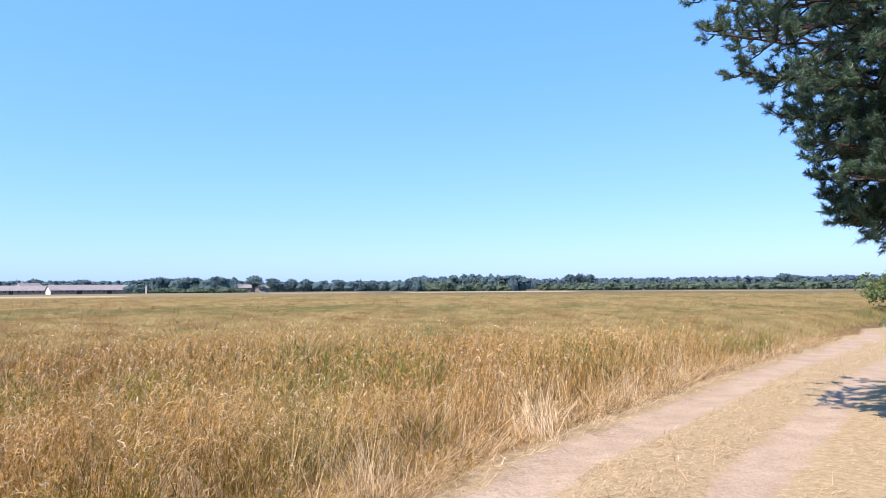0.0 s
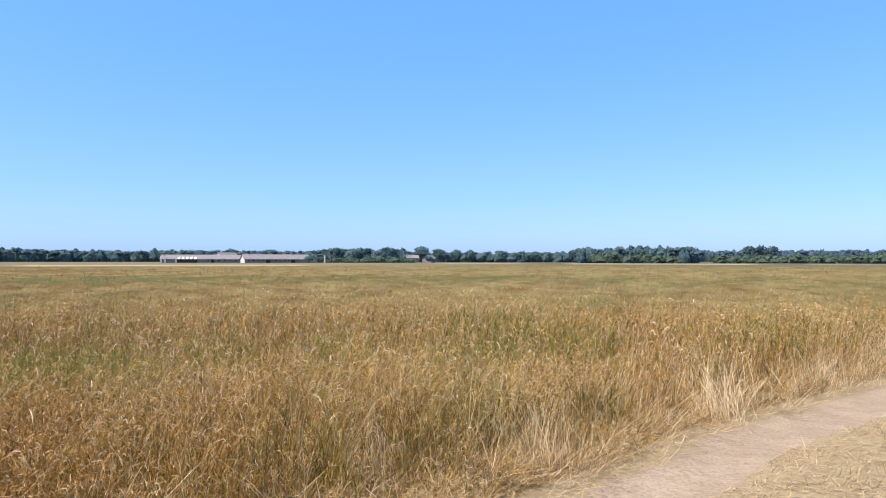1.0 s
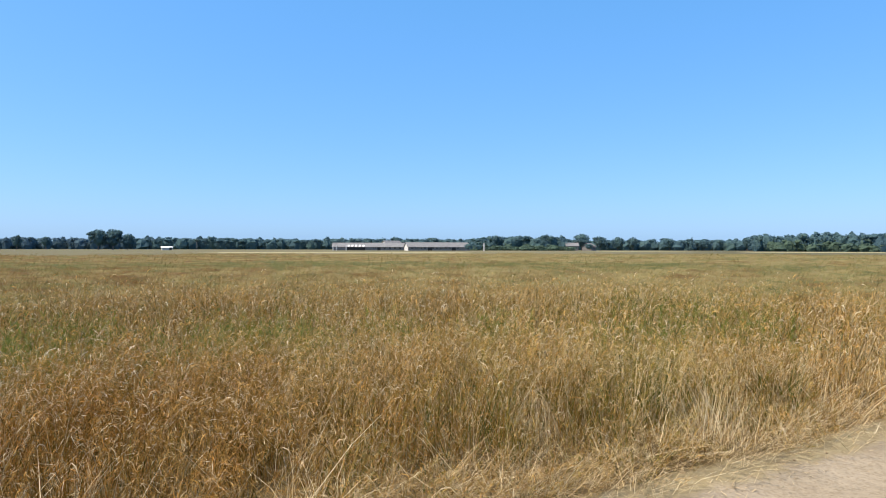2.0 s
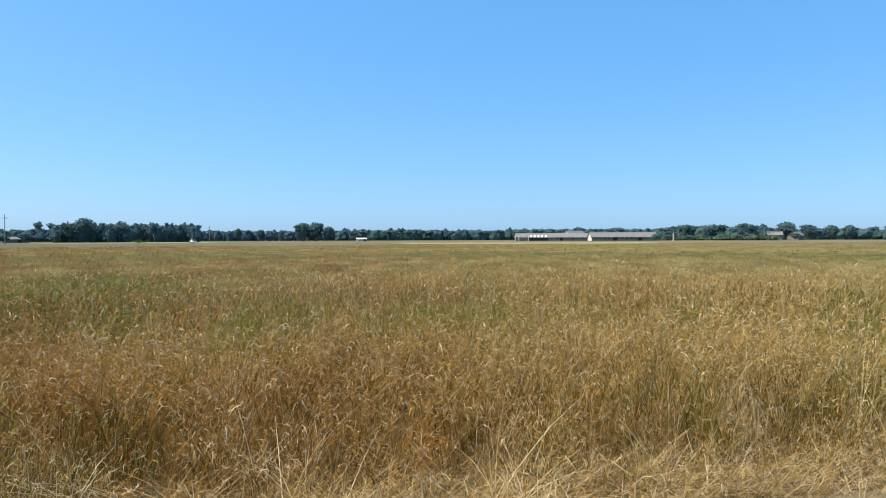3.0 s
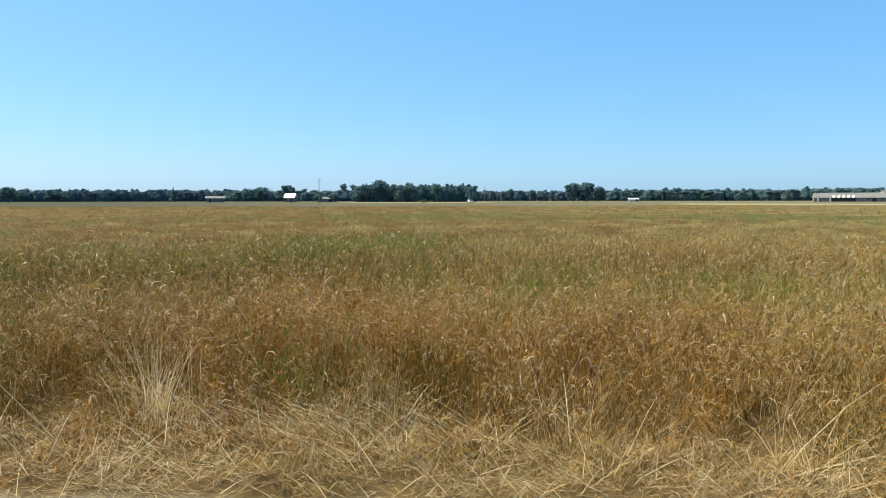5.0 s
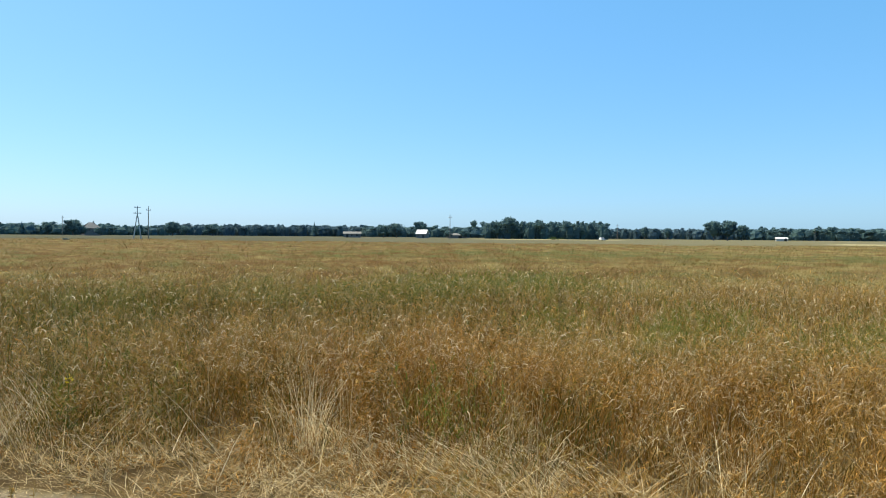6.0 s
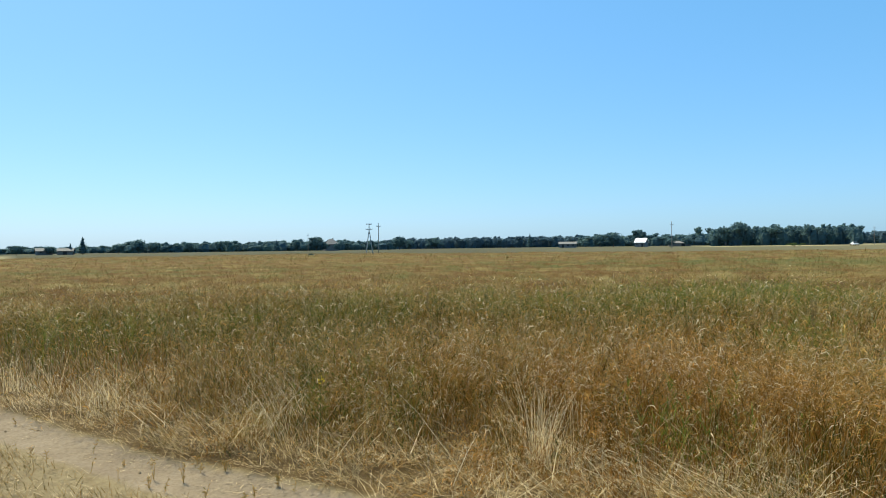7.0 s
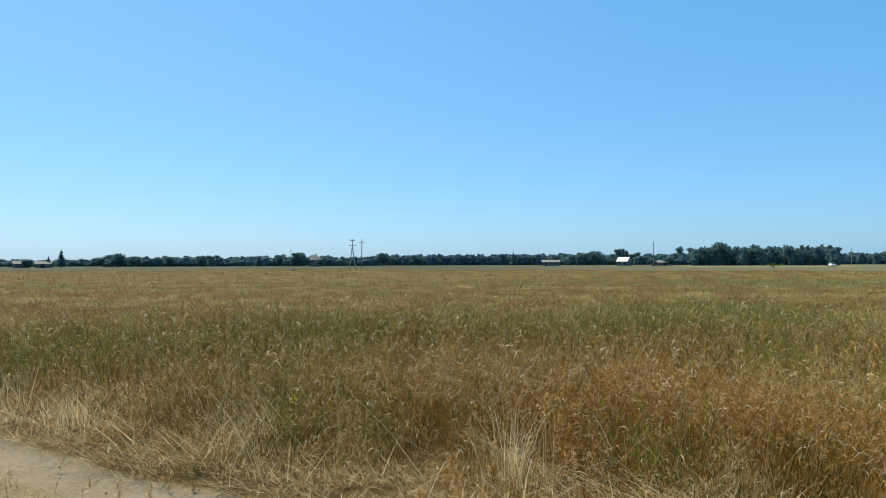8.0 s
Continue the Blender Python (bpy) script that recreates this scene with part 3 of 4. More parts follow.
    me = tri_mesh("grass_canopy", np.stack([x, y, z], -1).reshape(-1, 3), np.concatenate([q[:, [0, 2, 1]], q[:, [0, 3, 2]]]), [canopy_material()], smooth=True)
    for key, val in (("green", greenness(x, y)), ("rust_dim", rust_and_dimming(x, y))):
        me.attributes.new(key, "FLOAT", "POINT").data.foreach_set("value", val.astype(np.float32).ravel())
    tagged(new("grass_canopy", me), "dense lower growth of the wide dry field", "grass", kind="stuff")


grass_canopy()


def lodged_straw(name, u0, u1, count, h0, h1, flat, label, material, width=0.004, first=3, last=14):
    """Bent and fallen straw along the track's edge."""
    k = rng.integers(first, last, count * 3)
    f = rng.random(count * 3)
    p = EDGE[k] * (1 - f)[:, None] + EDGE[k + 1] * f[:, None]
    seg = EDGE[k + 1] - EDGE[k]
    ln = np.hypot(seg[:, 0], seg[:, 1])
    keep = rng.random(count * 3) < np.clip(ln / 4.0, 0, 1)
    p, seg, ln = p[keep][:count], seg[keep][:count], ln[keep][:count]
    nrm = np.stack([seg[:, 1], -seg[:, 0]], -1) / ln[:, None]
    m = len(p)
    off = rng.uniform(u0, u1, m)
    x, y = (p + nrm * off[:, None]).T
    thick = rng.random(m) < np.clip(0.65 + 0.6 * waves(x, y, 41, 0.9), 0.1, 1)
    x, y = x[thick], y[thick]
    m = len(x)
    base = np.stack([x, y, ground_height(x, y) + np.abs(rng.normal(0, 0.05, m)) * flat], -1)
    head = np.arctan2(nrm[thick][:, 1], nrm[thick][:, 0]) + rng.normal(0, 1.5, m)
    size, tilt, thick, lift = rng.uniform(h0, h1, m), rng.uniform(0.9, 1.55, m) * flat, width * rng.uniform(0.5, 1.3, m), rng.uniform(0.1, 1.0, m)
    v, t, _, _ = strands(base, head, size, tilt, thick, 2, 0.0, 0.25, lift, material is not PALE)
    tagged(new(name, tri_mesh(name, v, t, [material])), label, "straw", kind="stuff")


lodged_straw("fallen_straw", -1.6, -0.1, 12000, 0.1, 0.42, 0.95, "bent and fallen bleached straw along the track's edge", STRAW, 0.004)
lodged_straw("fallen_straw", -0.8, 0.1, 7000, 0.04, 0.18, 1.05, "matted straw litter at the track's edge", STRAW, 0.0032)
lodged_straw("fallen_straw", -1.8, -0.1, 9000, 0.25, 0.6, 0.6, "leaning dry brown stalks at the field's edge", STALK, 0.0045)
lodged_straw("fallen_straw", -1.7, 0.12, 16000, 0.05, 0.3, 0.85, "dull brown and olive blades matted at the field's edge", LEAF, 0.004)
lodged_straw("fallen_straw", -2.4, -0.15, 2600, 0.3, 0.75, 0.75, "long pale straws lying across the grass at the field's edge", PALE, 0.0048)
lodged_straw("fallen_straw", -0.7, 0.2, 8000, 0.05, 0.26, 0.95, "pale straw fringe where the field meets the track", STRAW, 0.0035, first=7)
lodged_straw("fallen_straw", -0.65, 0.12, 4500, 0.05, 0.26, 0.9, "bleached straw fringe along the sandy rut", STRAW, 0.0035, first=3, last=6)
lodged_straw("fallen_straw", -0.75, 0.05, 5000, 0.08, 0.30, 0.9, "criss-cross mat of flattened straw at the field's edge", LITTER, 0.0036, first=6, last=10)
lodged_straw("fallen_straw", -0.75, 0.02, 4000, 0.06, 0.22, 0.8, "brown blades under the flattened straw", STALK, 0.0036, first=6, last=10)
lodged_straw("fallen_straw", -0.2, 0.36, 7000, 0.05, 0.22, 1.0, "apron of flattened pale straw beside the sandy rut", LITTER, 0.0034, first=5)
lodged_straw("fallen_straw", -0.5, 0.25, 3000, 0.10, 0.34, 0.9, "long bleached straws fallen towards the track", PALE, 0.0036, first=5)
lodged_straw("verge_grass", 0.95, 1.7, 9000, 0.03, 0.12, 0.9, "short trodden dry grass between the wheel ruts", STRAW, 0.003)
lodged_straw("verge_grass", 0.9, 1.75, 5000, 0.03, 0.13, 0.5, "dull brown dry weeds between the wheel ruts", LEAF, 0.003)
lodged_straw("verge_grass", 2.5, 5.5, 9000, 0.03, 0.14, 0.8, "short dry grass on the verge of the track", STRAW, 0.003)


lodged_straw("verge_grass", 0.62, 1.9, 4500, 0.03, 0.15, 0.8, "low dry brown weeds between the wheel ruts", LITTER, 0.0035, first=3, last=6)
lodged_straw("verge_grass", 0.66, 1.9, 5000, 0.04, 0.16, 0.45, "rusty low weeds between the wheel ruts", STALK, 0.003, first=3, last=6)
lodged_straw("verge_grass", 0.66, 1.9, 5000, 0.03, 0.12, 0.6, "dull low leaves between the wheel ruts", LEAF, 0.004, first=3, last=6)


def litter(u0, u1, count, longest, label):
    """Straight bits of straw lying on the track."""
    k = rng.integers(3, 14, count)
    f = rng.random(count)
    seg = EDGE[k + 1] - EDGE[k]
    nrm = np.stack([seg[:, 1], -seg[:, 0]], -1) / np.hypot(seg[:, 0], seg[:, 1])[:, None]
    p = EDGE[k] + seg * f[:, None] + nrm * rng.uniform(u0, u1, count)[:, None]
    keep = rng.random(count) < np.clip(0.45 + 0.7 * waves(p[:, 0], p[:, 1], 71, 1.1) + 0.4 * waves(p[:, 0], p[:, 1], 72, 0.35), 0.02, 1)
    p = p[keep]
    n = len(p)
    a = rng.uniform(0, 6.28, n)
    d = np.stack([np.cos(a), np.sin(a), rng.normal(0.05, 0.12, n)], -1) * (longest * rng.uniform(0.2, 1.0, n) ** 1.5)[:, None] / 2
    w = np.stack([-np.sin(a), np.cos(a), np.zeros(n)], -1) * rng.uniform(0.0010, 0.0026, n)[:, None]
    c = np.stack([p[:, 0], p[:, 1], ground_height(p[:, 0], p[:, 1]) + rng.uniform(0.003, 0.012, n)], -1)
    v = np.stack([c - d - w, c - d + w, c + d + w, c + d - w], 1).reshape(-1, 3)
    t = (np.array([(0, 1, 2), (0, 2, 3)])[None] + (np.arange(n) * 4)[:, None, None]).reshape(-1, 3)
    tagged(new("straw_litter", tri_mesh("straw_litter", v, t, [LITTER])), label, "straw", kind="stuff")


litter(-0.3, 0.4, 5000, 0.08, "loose straw scattered along the sandy rut")
litter(0.85, 1.8, 30000, 0.08, "trodden straw bits between the wheel ruts")
litter(2.3, 5.0, 22000, 0.08, "dry straw bits on the verge of the track")


def green_weeds():
    """Leafy green plants in patches among the dry grass."""
    spots = [(7.79, 14.6, 1.3, 260), (-1.9, 12.5, 1.2, 90), (-6.5, 6.6, 0.6, 60), (-1.65, 8.4, 0.7, 70), (-6.3, 3.5, 0.5, 40), (-15.4, 4.2, 2.0, 260), (-14.5, 5.5, 1.6, 160), (-5.0, 5.7, 0.6, 90),
             (-9.6, -6.2, 1.6, 100), (-14.0, -3.2, 2.0, 80), (-13.5, 0.6, 2.0, 100), (-16.8, 5.7, 2.0, 160), (-4.4, 0.6, 0.35, 18), (-5.6, -1.9, 0.6, 10), (-5.3, 5.5, 0.5, 60), (-6.9, 4.0, 0.5, 50), (-5.3, 4.7, 0.5, 70), (-3.4, 8.1, 0.5, 60), (-4.6, 7.4, 0.45, 50), (-7.9, 5.2, 0.6, 60), (-8.6, 3.2, 0.6, 60), (-0.6, 9.6, 0.6, 60), (2.4, 12.3, 0.7, 70)]
    pieces = []
    for x, y, r, n in spots:
        n = int(n * 2.2) if math.hypot(x, y) < 11 else n
        px, py = x + rng.normal(0, r * 0.6, n), y + rng.normal(0, r * 0.6, n)
        keep = beside(px, py) < -0.2
        px, py = px[keep], py[keep]
        m = len(px)
        base = np.stack([px, py, ground_height(px, py)], -1)
        h = rng.uniform(0.32, 0.70, m)
        far = min(1.7, max(1.0, math.hypot(x, y) / 8))
        v, t, tips, ways = strands(base, rng.uniform(0, 6.28, m), h, rng.uniform(0, 0.3, m), np.full(m, 0.005 * far), 2)
        pieces.append((v, t))
        for _ in range(10):
            lb = base.copy()
            lb[:, 2] += h * rng.uniform(0.2, 0.95, m)
            v, t, _, _ = strands(lb, rng.uniform(0, 6.28, m), rng.uniform(0.06, 0.14, m), rng.uniform(0.5, 1.4, m), np.full(m, 0.0085 * far), 2, 0.2)
            pieces.append((v, t))
    V, T = joined(pieces)
    tagged(new("green_weeds", tri_mesh("green_weeds", V, T, [WEED])), "leafy green weeds in patches among dry grass", "weeds", kind="stuff")


green_weeds()


def straw_tuft(x, y, height, count, lean_way, lean, fan=1.4, spread=0.13):
    count = int(count * 1.5)
    base = np.stack([x + rng.normal(0, spread, count), y + rng.normal(0, spread, count), np.zeros(count)], -1)
    base[:, 2] = ground_height(base[:, 0], base[:, 1])
    base[:, :2] -= (x, y)
    h = height * rng.uniform(0.35, 1.15, count)
    v, t, tips, ways = strands(base, lean_way + rng.normal(0, fan, count), h, np.abs(rng.normal(lean, 0.4 if fan > 1 else 0.2, count)), rng.uniform(0.0022, 0.0055, count), 3, 0.05, 0.4)
    a, b = seed_arcs(tips, ways, rng.uniform(0.05, 0.11, count), rng.uniform(0.0028, 0.0055, count))
    ob = empty("straw_tuft", pose(x, y, 0), "tuft of bleached dry grass at the field's edge", "grass tuft", "bleached tufts along the track")
    part("straw", (v, t), PALE, ob)["kind"] = "stuff"
    part("seed", (a, b), STRAW, ob)["kind"] = "stuff"


# place, height, stalks, heading and amount of lean
for x, y, h, n, way, lean, fan in [(-0.62, 5.22, 0.56, 80, 3.6, 0.30, 1.5), (0.95, 7.15, 0.62, 80, 2.2, 0.6, 0.9), (-4.62, -0.35, 0.5, 14, 1.2, 0.30, 1.5), (-4.55, -0.25, 0.5, 16, 0.6, 0.5, 1.3),
                                   (-4.15, 1.0, 0.5, 26, 0.6, 0.35, 1.5), (-3.6, 0.8, 0.42, 26, 2.2, 0.6, 1.2), (-3.3, 1.95, 0.42, 22, 2.6, 0.8, 1.4), (-2.75, 3.05, 0.5, 14, 1.6, 0.8, 1.5), (-2.3, 2.7, 0.38, 18, 2.0, 0.9, 1.4), (-1.75, 4.6, 0.5, 55, 2.0, 0.5, 1.2),
                                   (-7.0, -5.8, 0.42, 50, 0.5, 0.3, 1.5), (-6.1, -4.3, 0.40, 50, 0.3, 0.4, 1.5), (-5.2, -2.25, 0.75, 24, -2.2, 0.95, 0.2), (-5.2, -2.5, 0.5, 40, 2.4, 0.7, 1.0), (2.6, 9.6, 0.5, 60, 2.2, 0.5, 1.2), (4.0, 11.6, 0.5, 50, 2.0, 0.5, 1.2), (-4.9, 2.5, 0.62, 40, 1.5, 0.5, 1.2), (-0.3, 6.6, 0.6, 40, 2.0, 0.3, 1.4)]:
    straw_tuft(x, y, h, n, way, lean, fan)
straw_tuft(-4.62, -0.38, 0.62, 56, 1.6, 0.38, 1.6, 0.045)      # a bright tuft and a swathe of straw that lies from it towards the track
for k in range(7):
    straw_tuft(-4.46 + 0.17 * k, -0.10 + 0.22 * k, 0.46, 22, -2.2 + 0.15 * math.sin(k * 2.0), 1.75, 0.3, 0.12)


def tall_weed(x, y, height):
    """A dark dock stalk with whorls of seeds."""
    ob = empty("dock_plant", pose(x, y, float(ground_height(np.array([x]), np.array([y]))[0])), "tall dark brown seeded dock stalk standing above the grass", "weed", "dark weeds in the field")
    part("stalk", tube([(0, 0, -0.02), (0.01, 0.01, height * 0.5), (0.03, 0.0, height)], [0.008, 0.006, 0.003], 5), DOCK, ob)
    n = 50
    z = height * rng.uniform(0.6, 1.0, n)
    a = rng.uniform(0, 6.28, n)
    r = 0.018 * (1.15 - z / height) ** 0.5 + 0.005
    c = np.stack([np.cos(a) * r + 0.03 * z / height, np.sin(a) * r, z], -1)
    d, e = rng.normal(0, 0.0075, (n, 3)), rng.normal(0, 0.0075, (n, 3))
    v = np.stack([c - d, c + e, c + d, c - e], 1).reshape(-1, 3)
    part("seed", (v, (np.array([(0, 1, 2), (0, 2, 3)])[None] + (np.arange(n) * 4)[:, None, None]).reshape(-1, 3)), DOCK, ob)["kind"] = "stuff"


for x, y, h in [(-2.33, 6.24, 1.05), (-9.55, -1.58, 0.85), (-7.67, 2.83, 0.88), (-8.74, 3.37, 0.8)]:
    tall_weed(x, y, h)


def yellow_flower(x, y, height):
    """A slim weed with a small yellow head."""
    ob = empty("flowering_weed", pose(x, y, float(ground_height(np.array([x]), np.array([y]))[0])), "slim green weed with a small yellow flower head", "weed")
    part("stalk", tube([(0, 0, -0.02), (0.01, 0.0, height * 0.5), (0.02, 0.01, height)], [0.005, 0.004, 0.003], 5), WEED, ob)
    for k in range(9):
        a, z = k * 2.4, height * (0.90 + 0.02 * (k % 5))
        c = Vector((0.02 + 0.018 * math.cos(a), 0.01 + 0.018 * math.sin(a), z))
        part("petal", tube([c, c + Vector((0.014 * math.cos(a), 0.014 * math.sin(a), 0.012))], [0.006, 0.002], 5), PETAL, ob, "yellow petal")
    for k in range(8):
        a, z = k * 2.1, height * (0.15 + 0.08 * k)
        c = Vector((0.01, 0.0, z))
        way = Vector((math.cos(a), math.sin(a), 0.5))
        part("leaf", tube([c, c + way * 0.04, c + way * 0.085 - Vector((0, 0, 0.02))], [0.002, 0.007, 0.001], 4), WEED, ob)


yellow_flower(-5.2, -2.05, 0.5)


def weed_sprig(x, y, height, seed):
    """A thin dry weed standing on the bare sand."""
    r = np.random.default_rng(seed)
    ob = empty("weed_sprig", pose(x, y, float(ground_height(np.array([x]), np.array([y]))[0])), "thin dry brown weed standing on bare sand", "weed", "dry sprigs on the track")
    for _ in range(int(r.integers(1, 4))):
        a, l = r.uniform(0, 6.28), r.uniform(0.05, 0.35)
        h = height * r.uniform(0.6, 1.0)
        tip = Vector((math.cos(a) * l * h, math.sin(a) * l * h, h))
        part("stem", tube([(0, 0, -0.01), tip * 0.5 + Vector((0, 0, 0.05 * h)), tip], [0.0015, 0.0012, 0.0007], 4), TWIG, ob)
        n = int(r.integers(8, 16))
        f = r.uniform(0.1, 1.0, n)
        c = np.array(tip)[None] * f[:, None]
        d = r.normal(0, 1, (n, 3)) + (0, 0, 0.6)
        d *= (r.uniform(0.012, 0.035, n) / np.linalg.norm(d, axis=1))[:, None]
        w = np.cross(d, r.normal(0, 1, (n, 3))) * 0.12 + r.normal(0, 0.001, (n, 3))
        w *= (r.uniform(0.002, 0.004, n) / np.linalg.norm(w, axis=1))[:, None]
        v = np.stack([c, c + d * 0.5 + w, c + d, c + d * 0.5 - w], 1).reshape(-1, 3)
        part("leaf", (v, (np.array([(0, 1, 2), (0, 2, 3)])[None] + (np.arange(n) * 4)[:, None, None]).reshape(-1, 3)), TWIG, ob)["kind"] = "stuff"


for i, (x, y, h) in enumerate([(-5.75, -4.96, 0.12), (-4.73, -4.1, 0.16), (-4.94, -3.76, 0.22), (-4.43, -3.47, 0.18), (-4.39, -3.0, 0.26), (-4.34, -2.77, 0.2), (-4.51, -2.73, 0.12), (-4.51, -2.55, 0.12), (-4.13, -2.8, 0.18),
                               (-4.1, -2.2, 0.14), (-4.15, -1.96, 0.16), (-4.25, -2.1, 0.1), (-4.68, -3.37, 0.1), (-4.69, -2.83, 0.08), (-4.22, -2.95, 0.14), (-4.6, -3.9, 0.14), (-4.3, -3.2, 0.16), (-4.05, -2.5, 0.15), (-4.85, -4.3, 0.12), (-3.95, -2.2, 0.12)]):
    weed_sprig(x, y, h * 0.7, 500 + i)


def clods():
    pieces = []
    for k in range(420):
        i = int(rng.integers(3, 14))
        p = EDGE[i] + (EDGE[i + 1] - EDGE[i]) * rng.random()
        d = EDGE[i + 1] - EDGE[i]
        nrm = np.array([d[1], -d[0]]) / math.hypot(*d)
        x, y = p + nrm * rng.uniform(0.05, 3.2)
        s = 0.004 + 0.011 * rng.random() ** 2.5
        v = np.array([(1, 0, 0), (-1, 0, 0), (0, 1, 0), (0, -1, 0), (0, 0, 0.8), (0, 0, -0.6)]) * s * rng.uniform(0.6, 1.3, (6, 1))
        v += (x, y, float(ground_height(np.array([x]), np.array([y]))[0]) + s * 0.3)
        pieces.append((v, [(0, 2, 4), (2, 1, 4), (1, 3, 4), (3, 0, 4), (2, 0, 5), (1, 2, 5), (3, 1, 5), (0, 3, 5)]))
    V, T = joined(pieces)
    tagged(new("clods", tri_mesh("clods", V, T, [CLOD])), "dry clods and bits of bark on the sandy track", "clods", kind="stuff")


clods()


# ---------------------------------------------------------------- far trees
def leaf_cloud(lobes, count, size, seed, flat=0.75, core=True):
    """Ragged crown: an uneven shaded leaf mass in each lobe (x, y, z, rx, rz), set with small leaf clumps that face outwards."""
    r = np.random.default_rng(seed)
    w = np.array([l[3] * l[3] for l in lobes])
    pick = r.choice(len(lobes), count, p=w / w.sum())
    L = np.array(lobes)[pick]
    d = r.normal(0, 1, (count, 3))
    d[:, 2] = np.where(d[:, 2] < -0.3, -d[:, 2], d[:, 2])
    d /= np.linalg.norm(d, axis=1)[:, None]
    rad = r.uniform(0.74, 1.12, count)[:, None]
    c = L[:, :3] + d * rad * np.stack([L[:, 3], L[:, 3], L[:, 4]], -1)
    face = d + r.normal(0, 0.9, (count, 3))
    face /= np.linalg.norm(face, axis=1)[:, None]
    a = np.cross(face, r.normal(0, 1, (count, 3))); a /= np.linalg.norm(a, axis=1)[:, None]
    b = np.cross(face, a)
    s = (size * r.uniform(0.5, 1.25, count))[:, None]
    v = np.stack([c - a * s, c + b * s * flat, c + a * s * 0.9, c - b * s * flat * 0.8], 1).reshape(-1, 3)
    v[:, 2] = np.maximum(v[:, 2], 0.0)
    t = (np.array([(0, 1, 2), (0, 2, 3)])[None] + (np.arange(count) * 4)[:, None, None]).reshape(-1, 3)
    cores = [(v, t)]
    seg, high = 7, np.array([-0.6, 0.0, 0.5, 0.84])
    q = np.arange(seg) * 2 * math.pi / seg
    for x, y, z, rx, rz in lobes if core else ():
        k = np.sqrt(1 - high ** 2)[:, None] * r.uniform(0.52, 0.84, (len(high), seg))
        body = np.stack([x + rx * k * np.cos(q), y + rx * k * np.sin(q), z + rz * (high[:, None] + r.normal(0, 0.06, (len(high), seg)))], -1).reshape(-1, 3)
        body = np.concatenate([body, [[x, y, z + rz * 0.95], [x, y, z - rz]]])
        body[:, 2] = np.maximum(body[:, 2], 0.0)
        f = []
        for i in range(len(high) - 1):
            for j in range(seg):
                p0, p1 = i * seg + j, i * seg + (j + 1) % seg
                f += [(p0, p1, p1 + seg), (p0, p1 + seg, p0 + seg)]
        top, n = (len(high) - 1) * seg, len(high) * seg
        f += [(top + j, top + (j + 1) % seg, n) for j in range(seg)] + [((j + 1) % seg, j, n + 1) for j in range(seg)]
        cores.append((body, f))
    return joined(cores)


def broadleaf(seed, height, width):
    r = np.random.default_rng(seed)
    lobes = [(0, 0, height * 0.55, width * 0.42, height * 0.38)]
    for _ in range(11):
        a, k = r.uniform(0, 6.28), r.uniform(0.12, 0.36)
        lobes.append((math.cos(a) * width * k, math.sin(a) * width * k, height * r.uniform(0.28, 0.8), width * r.uniform(0.10, 0.2), height * r.uniform(0.09, 0.16)))
    return leaf_cloud(lobes, 620, height * 0.058, seed)


def conifer(seed, height, width):
    lobes = [(0, 0, height * (0.12 + 0.84 * k / 9), width * 0.5 * (1 - k / 9.6) + 0.15, height * 0.07) for k in range(10)]
    return leaf_cloud(lobes, 380, height * 0.045, seed)


def make_tree(kind, seed, x, y, height, width, label, material):
    ob = empty("tree", pose(x, y, 0), label, "tree", "trees along the far edge of the fields")
    part("trunk", tube([(0, 0, -0.1), (0.05 * height * 0.1, 0, height * 0.35), (0, 0, height * 0.8)], [height * 0.028, height * 0.02, height * 0.006], 6), TRUNK, ob)
    part("crown", kind(seed, height, width), material, ob)
    return ob


# bearing, elevation of the top, distance, width in degrees, conifer or not
LONE = [(31.0, 1.0, 560, 1.1, 0), (15.5, 1.25, 480, 1.6, 0), (14.0, 1.05, 480, 1.3, 0), (12.6, 1.0, 430, 1.2, 0), (11.4, 0.95, 470, 1.0, 0), (8.6, 0.85, 520, 1.2, 0), (6.9, 0.9, 520, 0.5, 1),
        (6.0, 0.75, 540, 0.9, 0), (2.9, 0.95, 460, 0.8, 0), (-10.6, 1.2, 520, 1.2, 0), (-11.4, 1.27, 520, 1.2, 0), (-12.2, 1.2, 520, 1.1, 0), (-15.4, 0.84, 500, 1.0, 1), (-26.6, 1.05, 640, 1.2, 0),
        (-27.4, 0.95, 640, 1.0, 0), (54.0, 1.42, 400, 1.5, 0), (53.0, 1.46, 400, 1.4, 0), (52.0, 1.1, 400, 1.3, 0), (59.2, 0.9, 500, 0.7, 0), (57.4, 0.8, 520, 0.6, 0), (70.2, 1.75, 420, 1.7, 0),
        (71.2, 1.35, 420, 1.4, 0), (67.7, 1.45, 425, 1.3, 0), (65.5, 1.42, 430, 1.2, 0), (77.7, 1.25, 465, 1.2, 0), (79.7, 1.1, 430, 1.8, 0), (80.8, 0.95, 440, 1.4, 0), (97.5, 1.0, 420, 1.5, 0),
        (96.6, 0.7, 430, 1.0, 0), (104.4, 1.05, 420, 1.4, 0), (106.0, 0.75, 440, 0.8, 0), (107.6, 0.75, 480, 0.9, 1), (118.0, 0.95, 420, 1.4, 0), (119.4, 0.6, 420, 1.3, 0), (116.9, 0.7, 430, 1.1, 0),
